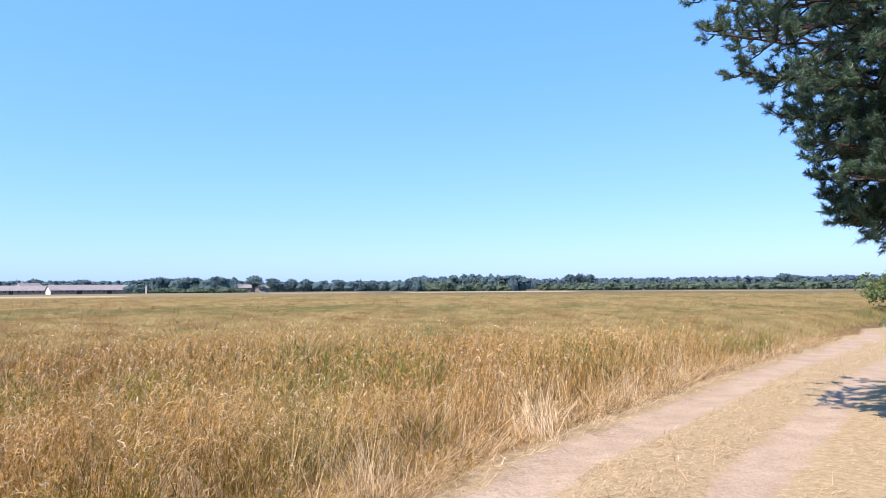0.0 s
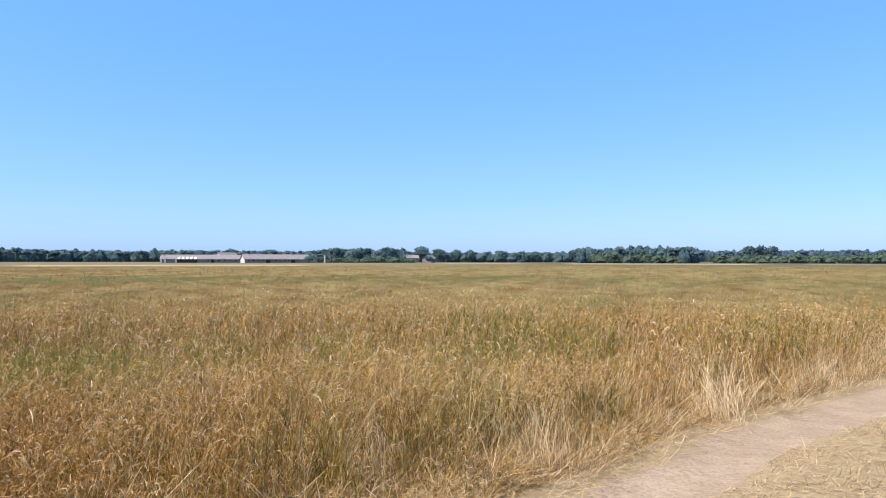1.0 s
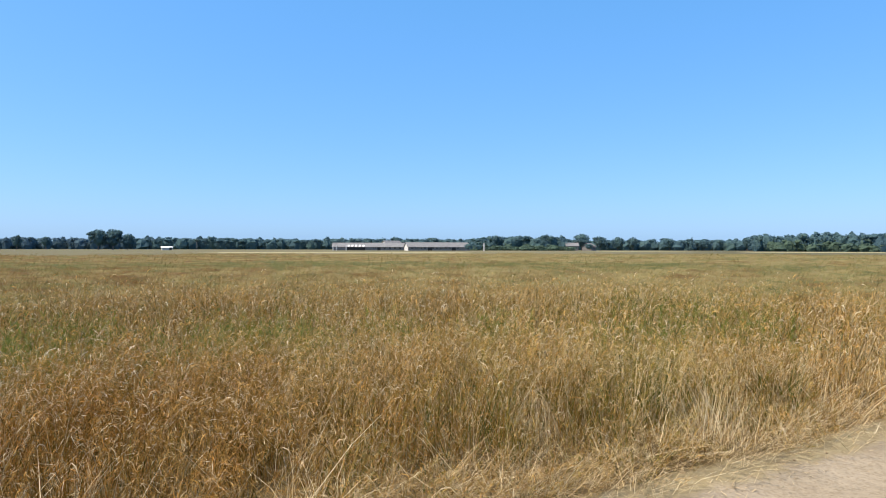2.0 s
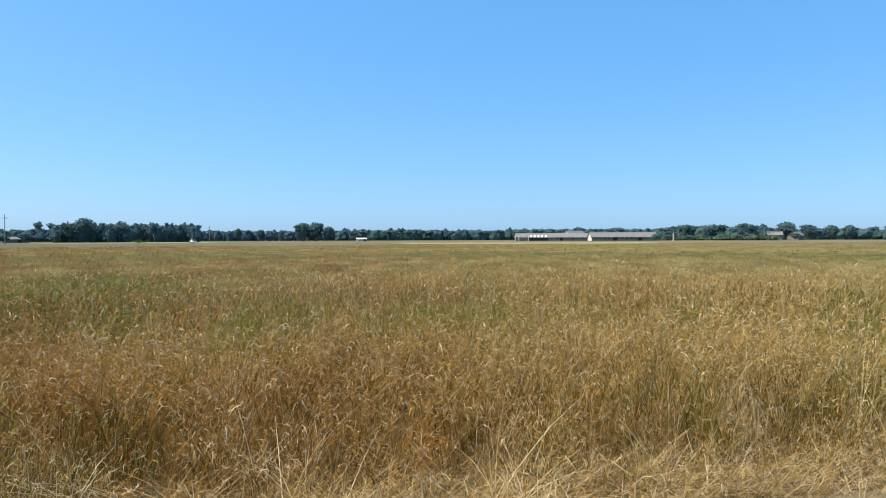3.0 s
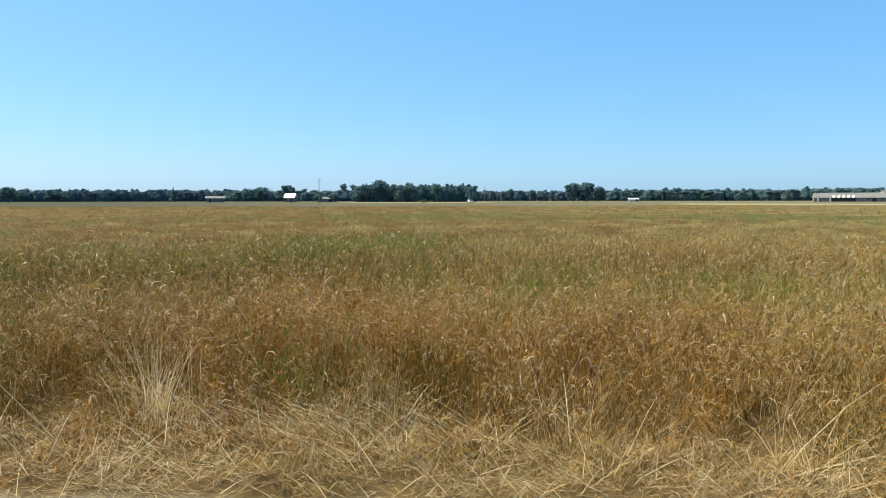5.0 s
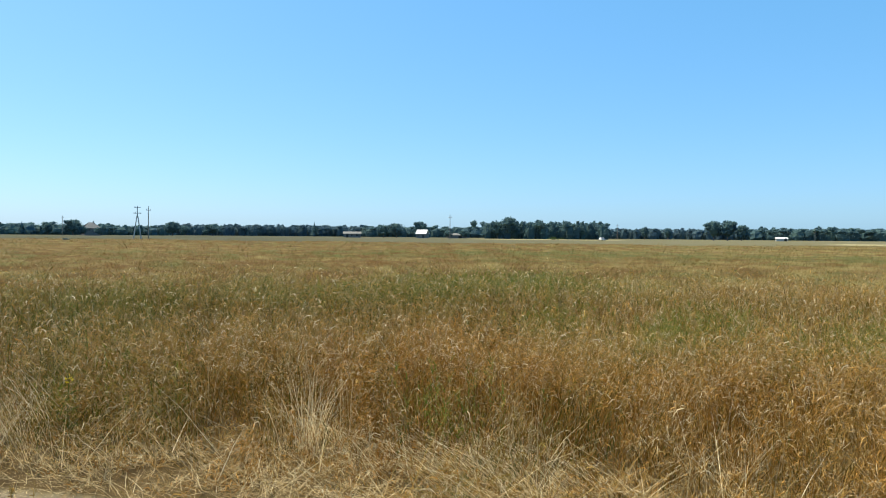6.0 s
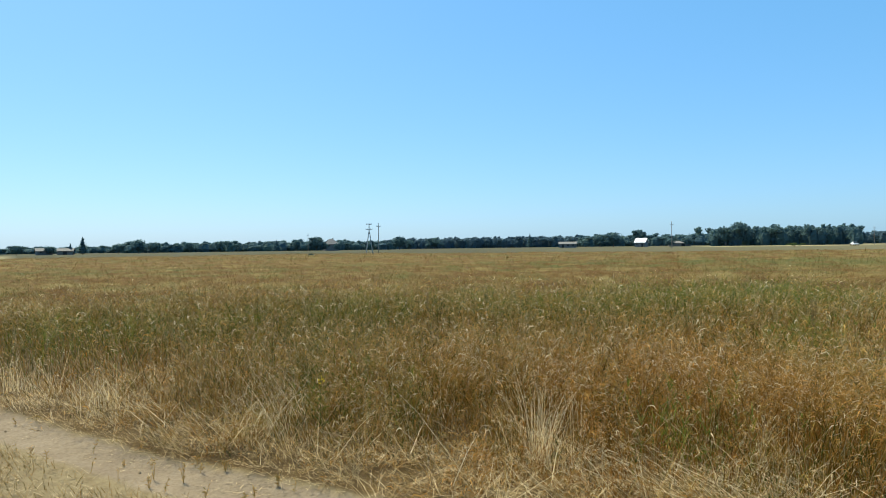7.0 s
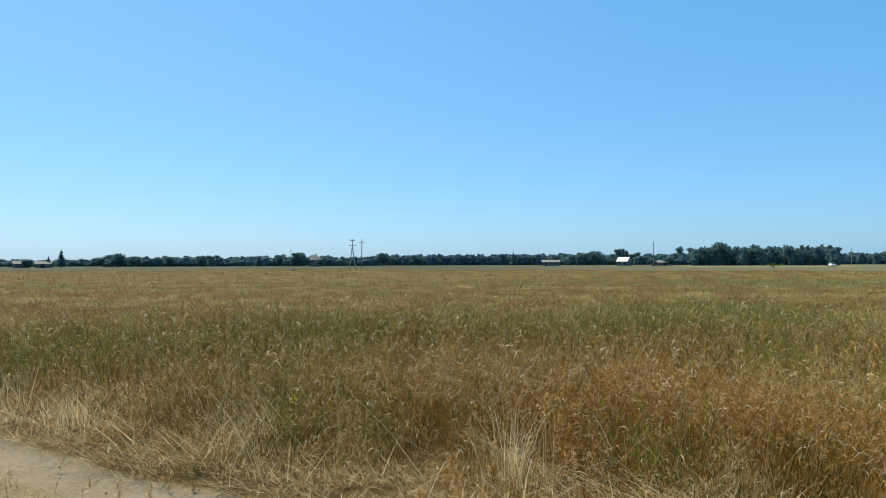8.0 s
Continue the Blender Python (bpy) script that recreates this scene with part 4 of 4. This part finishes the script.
        (121.8, 1.08, 400, 0.9, 1), (122.6, 0.6, 400, 0.6, 1), (123.9, 0.45, 390, 0.9, 0), (126.0, 0.55, 380, 1.5, 0), (127.6, 0.4, 400, 1.1, 0), (112.0, 0.75, 470, 1.3, 0), (114.3, 0.65, 470, 1.2, 0), (94.5, 0.85, 520, 1.6, 0),
        (86.5, 1.0, 520, 0.7, 1), (36.0, 0.8, 600, 1.4, 0), (22.6, 1.15, 470, 1.3, 0), (20.8, 1.1, 470, 1.6, 0), (18.4, 1.2, 470, 1.7, 0), (103.75, 0.5, 420, 0.8, 0), (102.7, 0.45, 420, 0.8, 0), (75.3, 0.5, 425, 0.9, 0), (74.0, 0.55, 425, 1.2, 0), (14.9, 0.42, 440, 0.8, 0), (24.9, 0.40, 400, 1.0, 0), (24.1, 0.30, 400, 0.8, 0), (48.6, 0.24, 455, 0.5, 0), (50.0, 0.26, 455, 0.6, 0)]
for i, (az, el, d, wide, fir) in enumerate(LONE):
    x, y = at_bearing(az, d)
    hgt = 1.5 + d * math.tan(radians(el))
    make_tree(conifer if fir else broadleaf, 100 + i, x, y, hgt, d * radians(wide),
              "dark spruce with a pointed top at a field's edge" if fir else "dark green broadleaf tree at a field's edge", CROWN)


def tree_belt(name, az0, az1, dist, el, deep, step, seed, material, label, rough=0.18, pines=0.14):
    """A belt of wood: many crowns side by side, in one mesh."""
    r = np.random.default_rng(seed)
    pieces = []
    count = int(radians(az1 - az0) * dist / step)
    for row in range(2):
        for k in range(count):
            az = az0 + (az1 - az0) * (k + r.uniform(0.1, 0.9)) / count
            d = dist + deep * (row - 0.5 + r.uniform(-0.3, 0.3))
            h = (1.5 + dist * math.tan(radians(el + 0.07))) * (1 + rough * r.normal(0, 0.6)) * (0.93 if row == 0 else 1.0)
            x, y = at_bearing(az, d)
            w = step * r.uniform(0.95, 1.55)
            if r.random() < pines:                 # narrow crowns with a pointed top
                lobes = [(x, y, h * 0.30, w * 0.9, h * 0.46), (x, y, h * 0.62, w * 0.55, h * 0.28), (x, y, h * 0.84, w * 0.26, h * 0.17)]
            else:
                lobes = [(x, y, h * 0.28, w * 0.9, h * 0.58)] + [(x + r.normal(0, w * 0.45), y + r.normal(0, w * 0.45), h * r.uniform(0.60, 0.84), w * r.uniform(0.28, 0.5), h * r.uniform(0.10, 0.18)) for _ in range(3)]
            pieces.append(leaf_cloud(lobes, 170, max(h * 0.066, 0.42), int(r.integers(1e6))))
    cols = count * 2
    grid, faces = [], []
    for k in range(cols + 1):                       # backing sheet behind the leaves, coloured like the shade inside the wood
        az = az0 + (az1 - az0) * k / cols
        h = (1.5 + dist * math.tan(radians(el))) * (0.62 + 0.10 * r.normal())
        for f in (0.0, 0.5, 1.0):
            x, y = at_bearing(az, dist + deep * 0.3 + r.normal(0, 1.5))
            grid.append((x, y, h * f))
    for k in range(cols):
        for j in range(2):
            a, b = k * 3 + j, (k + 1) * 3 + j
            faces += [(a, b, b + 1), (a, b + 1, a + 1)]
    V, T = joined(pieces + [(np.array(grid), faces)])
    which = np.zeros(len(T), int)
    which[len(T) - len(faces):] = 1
    tagged(new(name, tri_mesh(name, V, T, [material, WOOD_SHADE], which)), label, "forest", kind="stuff")


# Distance haze of these belts lies in their leaf materials.
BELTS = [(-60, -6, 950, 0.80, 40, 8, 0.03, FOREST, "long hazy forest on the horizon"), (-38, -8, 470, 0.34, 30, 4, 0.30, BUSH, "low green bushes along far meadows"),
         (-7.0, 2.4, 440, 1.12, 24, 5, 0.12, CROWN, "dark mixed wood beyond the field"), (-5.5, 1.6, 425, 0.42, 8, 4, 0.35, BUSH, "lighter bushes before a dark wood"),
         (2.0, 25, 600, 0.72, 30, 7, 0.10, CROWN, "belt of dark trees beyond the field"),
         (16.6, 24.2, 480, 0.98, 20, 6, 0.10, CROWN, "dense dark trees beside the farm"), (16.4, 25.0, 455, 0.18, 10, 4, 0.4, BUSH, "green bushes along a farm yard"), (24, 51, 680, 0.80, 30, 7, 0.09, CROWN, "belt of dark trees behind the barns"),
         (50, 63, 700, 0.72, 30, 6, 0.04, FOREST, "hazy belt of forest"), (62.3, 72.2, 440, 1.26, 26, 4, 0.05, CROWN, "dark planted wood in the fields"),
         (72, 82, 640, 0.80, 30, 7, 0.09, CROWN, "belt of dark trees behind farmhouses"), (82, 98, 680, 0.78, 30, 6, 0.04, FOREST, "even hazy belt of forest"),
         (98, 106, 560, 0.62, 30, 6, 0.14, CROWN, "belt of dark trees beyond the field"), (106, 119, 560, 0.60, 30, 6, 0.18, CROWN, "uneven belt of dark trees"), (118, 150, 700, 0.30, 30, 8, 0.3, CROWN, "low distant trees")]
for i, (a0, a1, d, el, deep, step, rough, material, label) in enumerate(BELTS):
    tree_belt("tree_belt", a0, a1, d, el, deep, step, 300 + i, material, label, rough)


# ---------------------------------------------------------------- pine beside the track
def pine(x, y):
    r = np.random.default_rng(42)
    ob = empty("pine_tree", pose(x, y, 0), "large pine with low spreading branches beside the sandy track", "tree")
    H, k0 = 8.4, 0.72
    spine = [(0.12 * math.sin(k * 0.9), 0.1 * math.cos(k * 1.3), -0.1 + H * k / 8) for k in range(9)]
    part("trunk", tube(spine, [0.17 - 0.017 * k for k in range(9)], 10), BARK, ob)
    tufts, ways = [], []
    def reach(h):
        return float(np.interp(h, [1.2, 2.0, 3.0, 4.2, 5.2, 6.2, 8.5, 11.0], [1.0, 1.5, 2.2, 2.8, 3.6, 4.2, 3.2, 0.4]))
    limbs = [(2.5 + 8.1 * ((k + 0.5) / 110) ** 1.6, k * 2.4 + r.uniform(-0.3, 0.3), 0) for k in range(110)]
    # strong limbs over the track: height, heading, length
    limbs += [(5.3, 3.02, 4.0), (5.0, 3.25, 3.75), (5.7, 2.8, 3.85), (6.1, 3.2, 3.9), (4.4, 3.3, 3.3), (4.0, 2.9, 2.95), (3.5, 3.15, 2.8), (3.0, 3.35, 2.5), (2.7, 3.0, 2.2)]
    for k, (h, a, ln) in enumerate(limbs):
        ln = k0 * (ln or reach(h + 0.2) * r.uniform(0.82, 1.0))
        h = 0.43 + k0 * h
        way = Vector((math.cos(a), math.sin(a), 0))
        pts = []
        for j in range(7):
            s = j / 6
            side = way.cross(Vector((0, 0, 1))) * 0.12 * ln * math.sin(s * 3 + k)
            pts.append(Vector((0, 0, h)) + way * ln * s + side + Vector((0, 0, ln * (0.12 * s - 0.30 * s * s + 0.22 * s ** 4))))
        pieces = [tube(pts, [0.036 * (1 - 0.8 * j / 6) for j in range(7)], 5)]
        many = 5 if h > 5.3 else 12 if way.x + way.y > 0.7 else 24
        for j in range(many):
            s = 0.10 + 0.90 * (j + r.random()) / many
            i0 = min(5, int(s * 6))
            p = pts[i0].lerp(pts[i0 + 1], s * 6 - i0)
            wob = a + r.choice([-1, 1]) * r.uniform(0.3, 1.2)
            tl = (0.20 + 0.7 * (1 - s) * ln * 0.45) * r.uniform(0.6, 1.1)
            e = p + Vector((math.cos(wob), math.sin(wob), r.uniform(-0.7, 0.95))) * tl
            mid = p.lerp(e, 0.5) + Vector((0, 0, -0.04))
            pieces.append(tube([p, mid, e], [0.014, 0.010, 0.005], 3))
            for q in range(int(4 + tl * 6)):               # shoots in a cluster towards the twig's end
                f = 0.30 + 0.70 * r.random() ** 0.7
                root = p.lerp(mid, f * 2) if f < 0.5 else mid.lerp(e, f * 2 - 1)
                way2 = ((e - p).normalized() * 0.7 + Vector((0, 0, 0.55)) + Vector(r.normal(0, 0.5, 3))).normalized()
                for k2 in range(2):
                    tufts.append(root + way2 * (0.04 + 0.045 * k2))
                    ways.append(way2)
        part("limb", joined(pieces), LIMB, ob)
    c, w = np.array(tufts), np.array(ways)
    n, m = len(c), 28
    d = w[:, None, :] * 0.55 + r.normal(0, 0.55, (n, m, 3))       # brushes of needles round each shoot
    d /= np.linalg.norm(d, axis=2)[..., None]
    root = c[:, None, :] + w[:, None, :] * r.uniform(-0.03, 0.03, (n, m, 1)) + r.normal(0, 0.006, (n, m, 3))
    side = np.cross(d, r.normal(0, 1, (n, m, 3)))
    side /= np.linalg.norm(side, axis=2)[..., None]
    ln = r.uniform(0.045, 0.075, (n, m, 1))
    v = np.stack([root - side * 0.0042, root + side * 0.0042, root + d * ln], 2).reshape(-1, 3)
    part("needles", (v, np.arange(len(v)).reshape(-1, 3)), NEEDLE, ob, "blue-green needle tufts")
    return ob


pine(5.76, 6.91)


def shrub(x, y, width, height, label, material, seed):
    ob = empty("shrub", pose(x, y, 0), label, "shrub")
    for a in (0.3, 1.7, 2.9, 4.1, 5.4):
        part("stem", tube([(0, 0, -0.05), (math.cos(a) * width * 0.15, math.sin(a) * width * 0.15, height * 0.45), (math.cos(a) * width * 0.3, math.sin(a) * width * 0.3, height * 0.8)], [0.03, 0.02, 0.008], 4), BARK, ob)
    r = np.random.default_rng(seed)
    lobes = [(r.normal(0, width * 0.22), r.normal(0, width * 0.22), height * r.uniform(0.25, 0.72), width * r.uniform(0.10, 0.24), height * r.uniform(0.12, 0.27)) for _ in range(14)]
    part("foliage", leaf_cloud(lobes, 5200, height * 0.032, seed, core=False), material, ob)


x, y = at_bearing(-34.0, 42)
shrub(x, y, 5.0, 2.7, "light green young pine shrub beside the track", SHRUB, 61)
x, y = at_bearing(-35.5, 46)
shrub(x, y, 4.5, 3.2, "green shrub behind the large pine", SHRUB, 62)
x, y = at_bearing(-33.9, 27)
shrub(x, y, 1.3, 0.55, "low green creeping pine sprig on the verge", SHRUB, 63)
x, y = at_bearing(66.5, 230)
shrub(x, y, 3.4, 1.6, "lone olive-green bush in the open field", SHRUB, 64)
x, y = at_bearing(105.1, 125)
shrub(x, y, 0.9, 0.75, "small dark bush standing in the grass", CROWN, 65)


# ---------------------------------------------------------------- farm buildings
def building(name, az, d, length, depth, eave, ridge, turn, wall, roof, label, category, doors=(), windows=(), chimney=False, hip=0.0):
    """A gabled building; its long side faces the track, turned by so many degrees."""
    x, y = at_bearing(az, d)
    ob = empty(name, pose(x, y, 0, 0, 0, az + turn), label, category)
    L, D = length / 2, depth / 2
    for sg, nm in ((-1, "wall"), (1, "wall")):
        part(nm, boxed(-L, L, sg * D - 0.12, sg * D + 0.12, -0.2, eave), wall, ob)
    for sg in (-1, 1):
        bm = bmesh.new()
        lo = [bm.verts.new((sg * L - 0.12 * sg, yy, zz)) for yy, zz in ((-D + 0.13, -0.2), (D - 0.13, -0.2), (D - 0.13, eave), (0, ridge - 0.15 if not hip else eave + 0.1), (-D + 0.13, eave))]
        bm.faces.new(lo)
        ex = bmesh.ops.extrude_face_region(bm, geom=bm.faces[:])
        bmesh.ops.translate(bm, vec=(sg * 0.13, 0, 0), verts=[v for v in ex["geom"] if isinstance(v, bmesh.types.BMVert)])
        bmesh.ops.recalc_face_normals(bm, faces=bm.faces[:])
        part("gable", bm, LIME if category == "barn" else wall, ob, "whitewashed gable end" if category == "barn" else "")
    for sg in (-1, 1):
        bm = bmesh.new()
        o = 0.45
        slope = (ridge - eave) / D
        pts = [(-L - o, sg * (D + o), eave - slope * o), (L + o, sg * (D + o), eave - slope * o), (L + o - hip, 0, ridge), (-L - o + hip, 0, ridge)]
        bm.faces.new([bm.verts.new(p) for p in pts])
        ex = bmesh.ops.extrude_face_region(bm, geom=bm.faces[:])
        bmesh.ops.translate(bm, vec=(0, 0, 0.16), verts=[v for v in ex["geom"] if isinstance(v, bmesh.types.BMVert)])
        bmesh.ops.recalc_face_normals(bm, faces=bm.faces[:])
        part("roof", bm, roof, ob)
    for px, w, h in doors:
        part("door", boxed(px - w / 2, px + w / 2, -D - 0.2, -D - 0.125, 0, h, bevel=0.02), DARK, ob, "dark panel for the shade in a doorway")
    for px, w, z0, z1 in windows:
        win = part("window", boxed(px - w / 2, px + w / 2, -D - 0.17, -D - 0.125, z0, z1), DARK, ob)
        part("frame", boxed(px - 0.04, px + 0.04, -D - 0.20, -D - 0.172, z0, z1), LIME, win)
    if chimney:
        part("chimney", boxed(L * 0.3 - 0.3, L * 0.3 + 0.3, -0.3, 0.3, ridge - 0.5, ridge + 0.9, bevel=0.03), BRICKY, ob)
    return ob


left_barn = building("barn", 33.2, 432, 46, 11, 2.2, 4.7, -4, BRICKY, ROOF_GREY, "long low barn with a grey sheet roof and open bays", "barn",
                     doors=[(-4, 2.5, 2.2), (6, 2, 2.0)], windows=[(k * 3.2, 1.2, 1.1, 1.9) for k in range(1, 7)])
for k in range(5):
    bm = bmesh.new()
    px = -13.6 + 2.3 * k
    for z in (0.20, 0.28):
        for yy in (-6.1, -3.1):
            for xx in (px, px + 1.3):
                bm.verts.new((xx, yy, 2.2 + (5.5 + yy) * 2.5 / 5.5 + z))
    bmesh.ops.convex_hull(bm, input=bm.verts[:])
    part("roof_light", bm, LIME, left_barn, "white translucent roof strip")
# dark slab on the wall, painted as the shade inside the bay
part("bay_shade", boxed(-14, -2.6, -5.75, -5.64, 0.1, 2.3), DARK, left_barn, "dark panel for the shade in an open bay")
for px in (-22.6, -20.4, -14.4):
    part("post", boxed(px - 0.35, px + 0.35, -6.2, -5.7, 0, 3.1, bevel=0.03), LIME, left_barn, "whitewashed pier")
building("barn", 27.55, 418, 39, 11, 2.2, 4.9, 15, BRICKY, ROOF_GREY, "long grey-roofed barn with a white gable end", "barn",
         doors=[(-6, 2.6, 2.2), (9, 2.6, 2.2)], windows=[(-17 + k * 2.6, 1.2, 1.1, 1.9) for k in range(12) if k not in (4, 10)])
building("barn", 31.4, 475, 14, 8, 4.0, 6.6, 40, LIME, ROOF_GREY, "smaller barn behind with a light gabled roof", "barn")
building("farmhouse", 77.5, 430, 6.2, 7.5, 2.8, 5.2, -16, BRICKY, ROOF_WHITE, "farmhouse under a bright bare metal roof", "house", doors=[(1.5, 1.0, 2.0)], windows=[(-1.9, 1.0, 1.0, 2.1)])
building("outbuilding", 74.6, 445, 13, 6, 2.0, 3.2, 4, DULL, ROOF_GREY, "low grey shed among dark trees", "shed", doors=[(2, 2.2, 1.9)])
building("farmhouse", 83.4, 430, 10.5, 7, 2.4, 3.6, 0, DULL, ROOF_GREY, "low grey building at the field's far edge", "house", doors=[(-3, 1.4, 2.0)], windows=[(0, 1.2, 1.0, 2.0), (3, 1.2, 1.0, 2.0)])
building("farmhouse", 103.2, 440, 8.5, 8, 4.4, 7.4, 10, DULL, ROOF_GREY, "house with a hipped roof behind trees", "house", windows=[(-2, 1.1, 2.6, 3.9), (2, 1.1, 2.6, 3.9)], chimney=True, hip=3.4)
building("farmhouse", 124.3, 395, 7, 6, 2.1, 3.4, 6, DULL, ROOF_GREY, "low farm building with a pale roof", "house", windows=[(-1.5, 1.0, 0.9, 1.8), (1.5, 1.0, 0.9, 1.8)])
building("farmhouse", 122.9, 400, 7, 6, 2.0, 3.2, -8, BRICKY, ROOF_GREY, "low shed beside a spruce", "house", doors=[(0, 1.8, 1.8)])
building("farmhouse", 16.3, 470, 8, 7, 3.2, 5.2, 8, DULL, ROOF_GREY, "small grey-roofed house beside trees", "house", windows=[(-2, 1.0, 1.0, 2.1), (2, 1.0, 1.0, 2.1)])
building("farmhouse", 14.9, 475, 6, 7, 3.0, 5.0, 60, DULL, ROOF_GREY, "small grey house with a gable roof", "house", windows=[(0, 1.0, 1.0, 2.1)])
building("farmhouse", 49.2, 470, 6.5, 5, 1.5, 2.2, 5, LIME, ROOF_WHITE, "low white shed at a wood's edge", "shed", doors=[(2, 1.6, 1.8)])


# ---------------------------------------------------------------- power poles
def power_pole(az, d, height, turn, twin=False):
    x, y = at_bearing(az, d)
    ob = empty("power_pole", pose(x, y, 0, 0, 0, az + turn), "twin-legged concrete power pole" if twin else "slim power pole with a crossarm", "power pole", "power line across the fields")
    if twin:
        for sg in (-1, 1):
            part("leg", tube([(sg * 0.95, 0, -0.2), (sg * 0.12, 0, height * 0.72)], [0.16, 0.11], 8), CONCRETE, ob)
        part("mast", tube([(0, 0, height * 0.66), (0, 0, height)], [0.14, 0.10], 8), CONCRETE, ob)
        part("brace", boxed(-0.62, 0.62, -0.07, 0.07, height * 0.33, height * 0.33 + 0.14), STEEL, ob)
        part("brace", boxed(-0.36, 0.36, -0.07, 0.07, height * 0.55, height * 0.55 + 0.12), STEEL, ob)
        arms = [(height - 0.25, 0.8), (height - 1.75, 0.95)]
    else:
        part("mast", tube([(0, 0, -0.2), (0, 0, height * 0.5), (0, 0, height)], [0.15, 0.12, 0.085], 8), WOOD, ob)
        arms = [(height - 0.9, 0.6)]
    for z, half in arms:
        arm = part("crossarm", boxed(-half, half, -0.06, 0.06, z, z + 0.12, bevel=0.01), STEEL, ob)
        for px in (-half + 0.1, -half * 0.45, half * 0.45, half - 0.1) if twin else (-half + 0.1, half - 0.1):
            part("insulator", tube([(px, 0, z + 0.12), (px, 0, z + 0.22), (px, 0, z + 0.40)], [0.05, 0.085, 0.035], 6), CERAMIC, arm)
    part("insulator", tube([(0, 0, height), (0, 0, height + 0.12), (0, 0, height + 0.32)], [0.05, 0.085, 0.035], 6), CERAMIC, ob)


for az, d, el, turn, twin in [(100.14, 195, 2.12, 10, True), (99.36, 196, 2.12, 20, False), (75.25, 236, 1.82, 25, False), (61.37, 380, 1.12, 30, False), (105.1, 330, 1.27, 30, False), (19.5, 470, 0.90, 20, False), (128.0, 192, 2.2, 20, False),
                              (47.0, 430, 0.82, 20, False)]:
    power_pole(az, d, 1.5 + d * math.tan(radians(el)) - 0.3, turn, twin)


def marker_post(az, d, height):
    """A whitewashed concrete post with a chamfered cap."""
    x, y = at_bearing(az, d)
    ob = empty("marker_post", pose(x, y, 0, 0, 0, az), "whitewashed concrete post beside a barn", "post")
    part("shaft", boxed(-0.45, 0.45, -0.45, 0.45, -0.2, height, bevel=0.05), LIME, ob)
    part("cap", boxed(-0.55, 0.55, -0.55, 0.55, height, height + 0.25, bevel=0.1), LIME, ob)


marker_post(23.6, 415, 4.2)


# ---------------------------------------------------------------- parked vehicles far off
def parked_car(az, d, turn):
    x, y = at_bearing(az, d)
    ob = empty("car", pose(x, y, 0, 0, 0, az + turn), "small white car parked on the open field", "car")
    bm = box(bmesh.new(), -0.85, 0.85, -2.0, 2.0, 0.35, 0.85, bevel=0.12)
    part("body", bm, CARPAINT, ob)
    bm = bmesh.new()
    r = bmesh.ops.create_cube(bm, size=1, matrix=Matrix.LocRotScale((0, 0.2, 1.12), None, (1.5, 2.2, 0.6)))
    for v in r["verts"]:
        if v.co.z > 1.2:
            v.co.x *= 0.8
            v.co.y = 0.2 + (v.co.y - 0.2) * 0.65
    part("cabin", bm, CARPAINT, ob)
    part("windscreen", boxed(-0.58, 0.58, -0.80, -0.74, 0.95, 1.32), DARK, ob, "dark glass")
    for sx in (-0.8, 0.8):
        for sy in (-1.25, 1.3):
            part("wheel", tube([(sx - 0.1, sy, 0.31), (sx + 0.1, sy, 0.31)], [0.31, 0.31], 12), RUBBER, ob)


parked_car(62.6, 300, 20)


def box_trailer(az, d):
    x, y = at_bearing(az, d)
    ob = empty("trailer", pose(x, y, 0, 0, 0, az), "white box trailer standing before dark trees", "trailer")
    part("box", boxed(-3.0, 3.0, -1.2, 1.2, 1.0, 3.4, bevel=0.05), CARPAINT, ob)
    part("chassis", boxed(-2.8, 2.8, -1.0, 1.0, 0.75, 0.98), DARK, ob)
    for sx in (-1.9, -0.9, 2.0):
        for sy in (-1.0, 1.0):
            part("wheel", tube([(sx, sy - 0.12, 0.45), (sx, sy + 0.12, 0.45)], [0.45, 0.45], 12), RUBBER, ob)


box_trailer(129.35, 420)
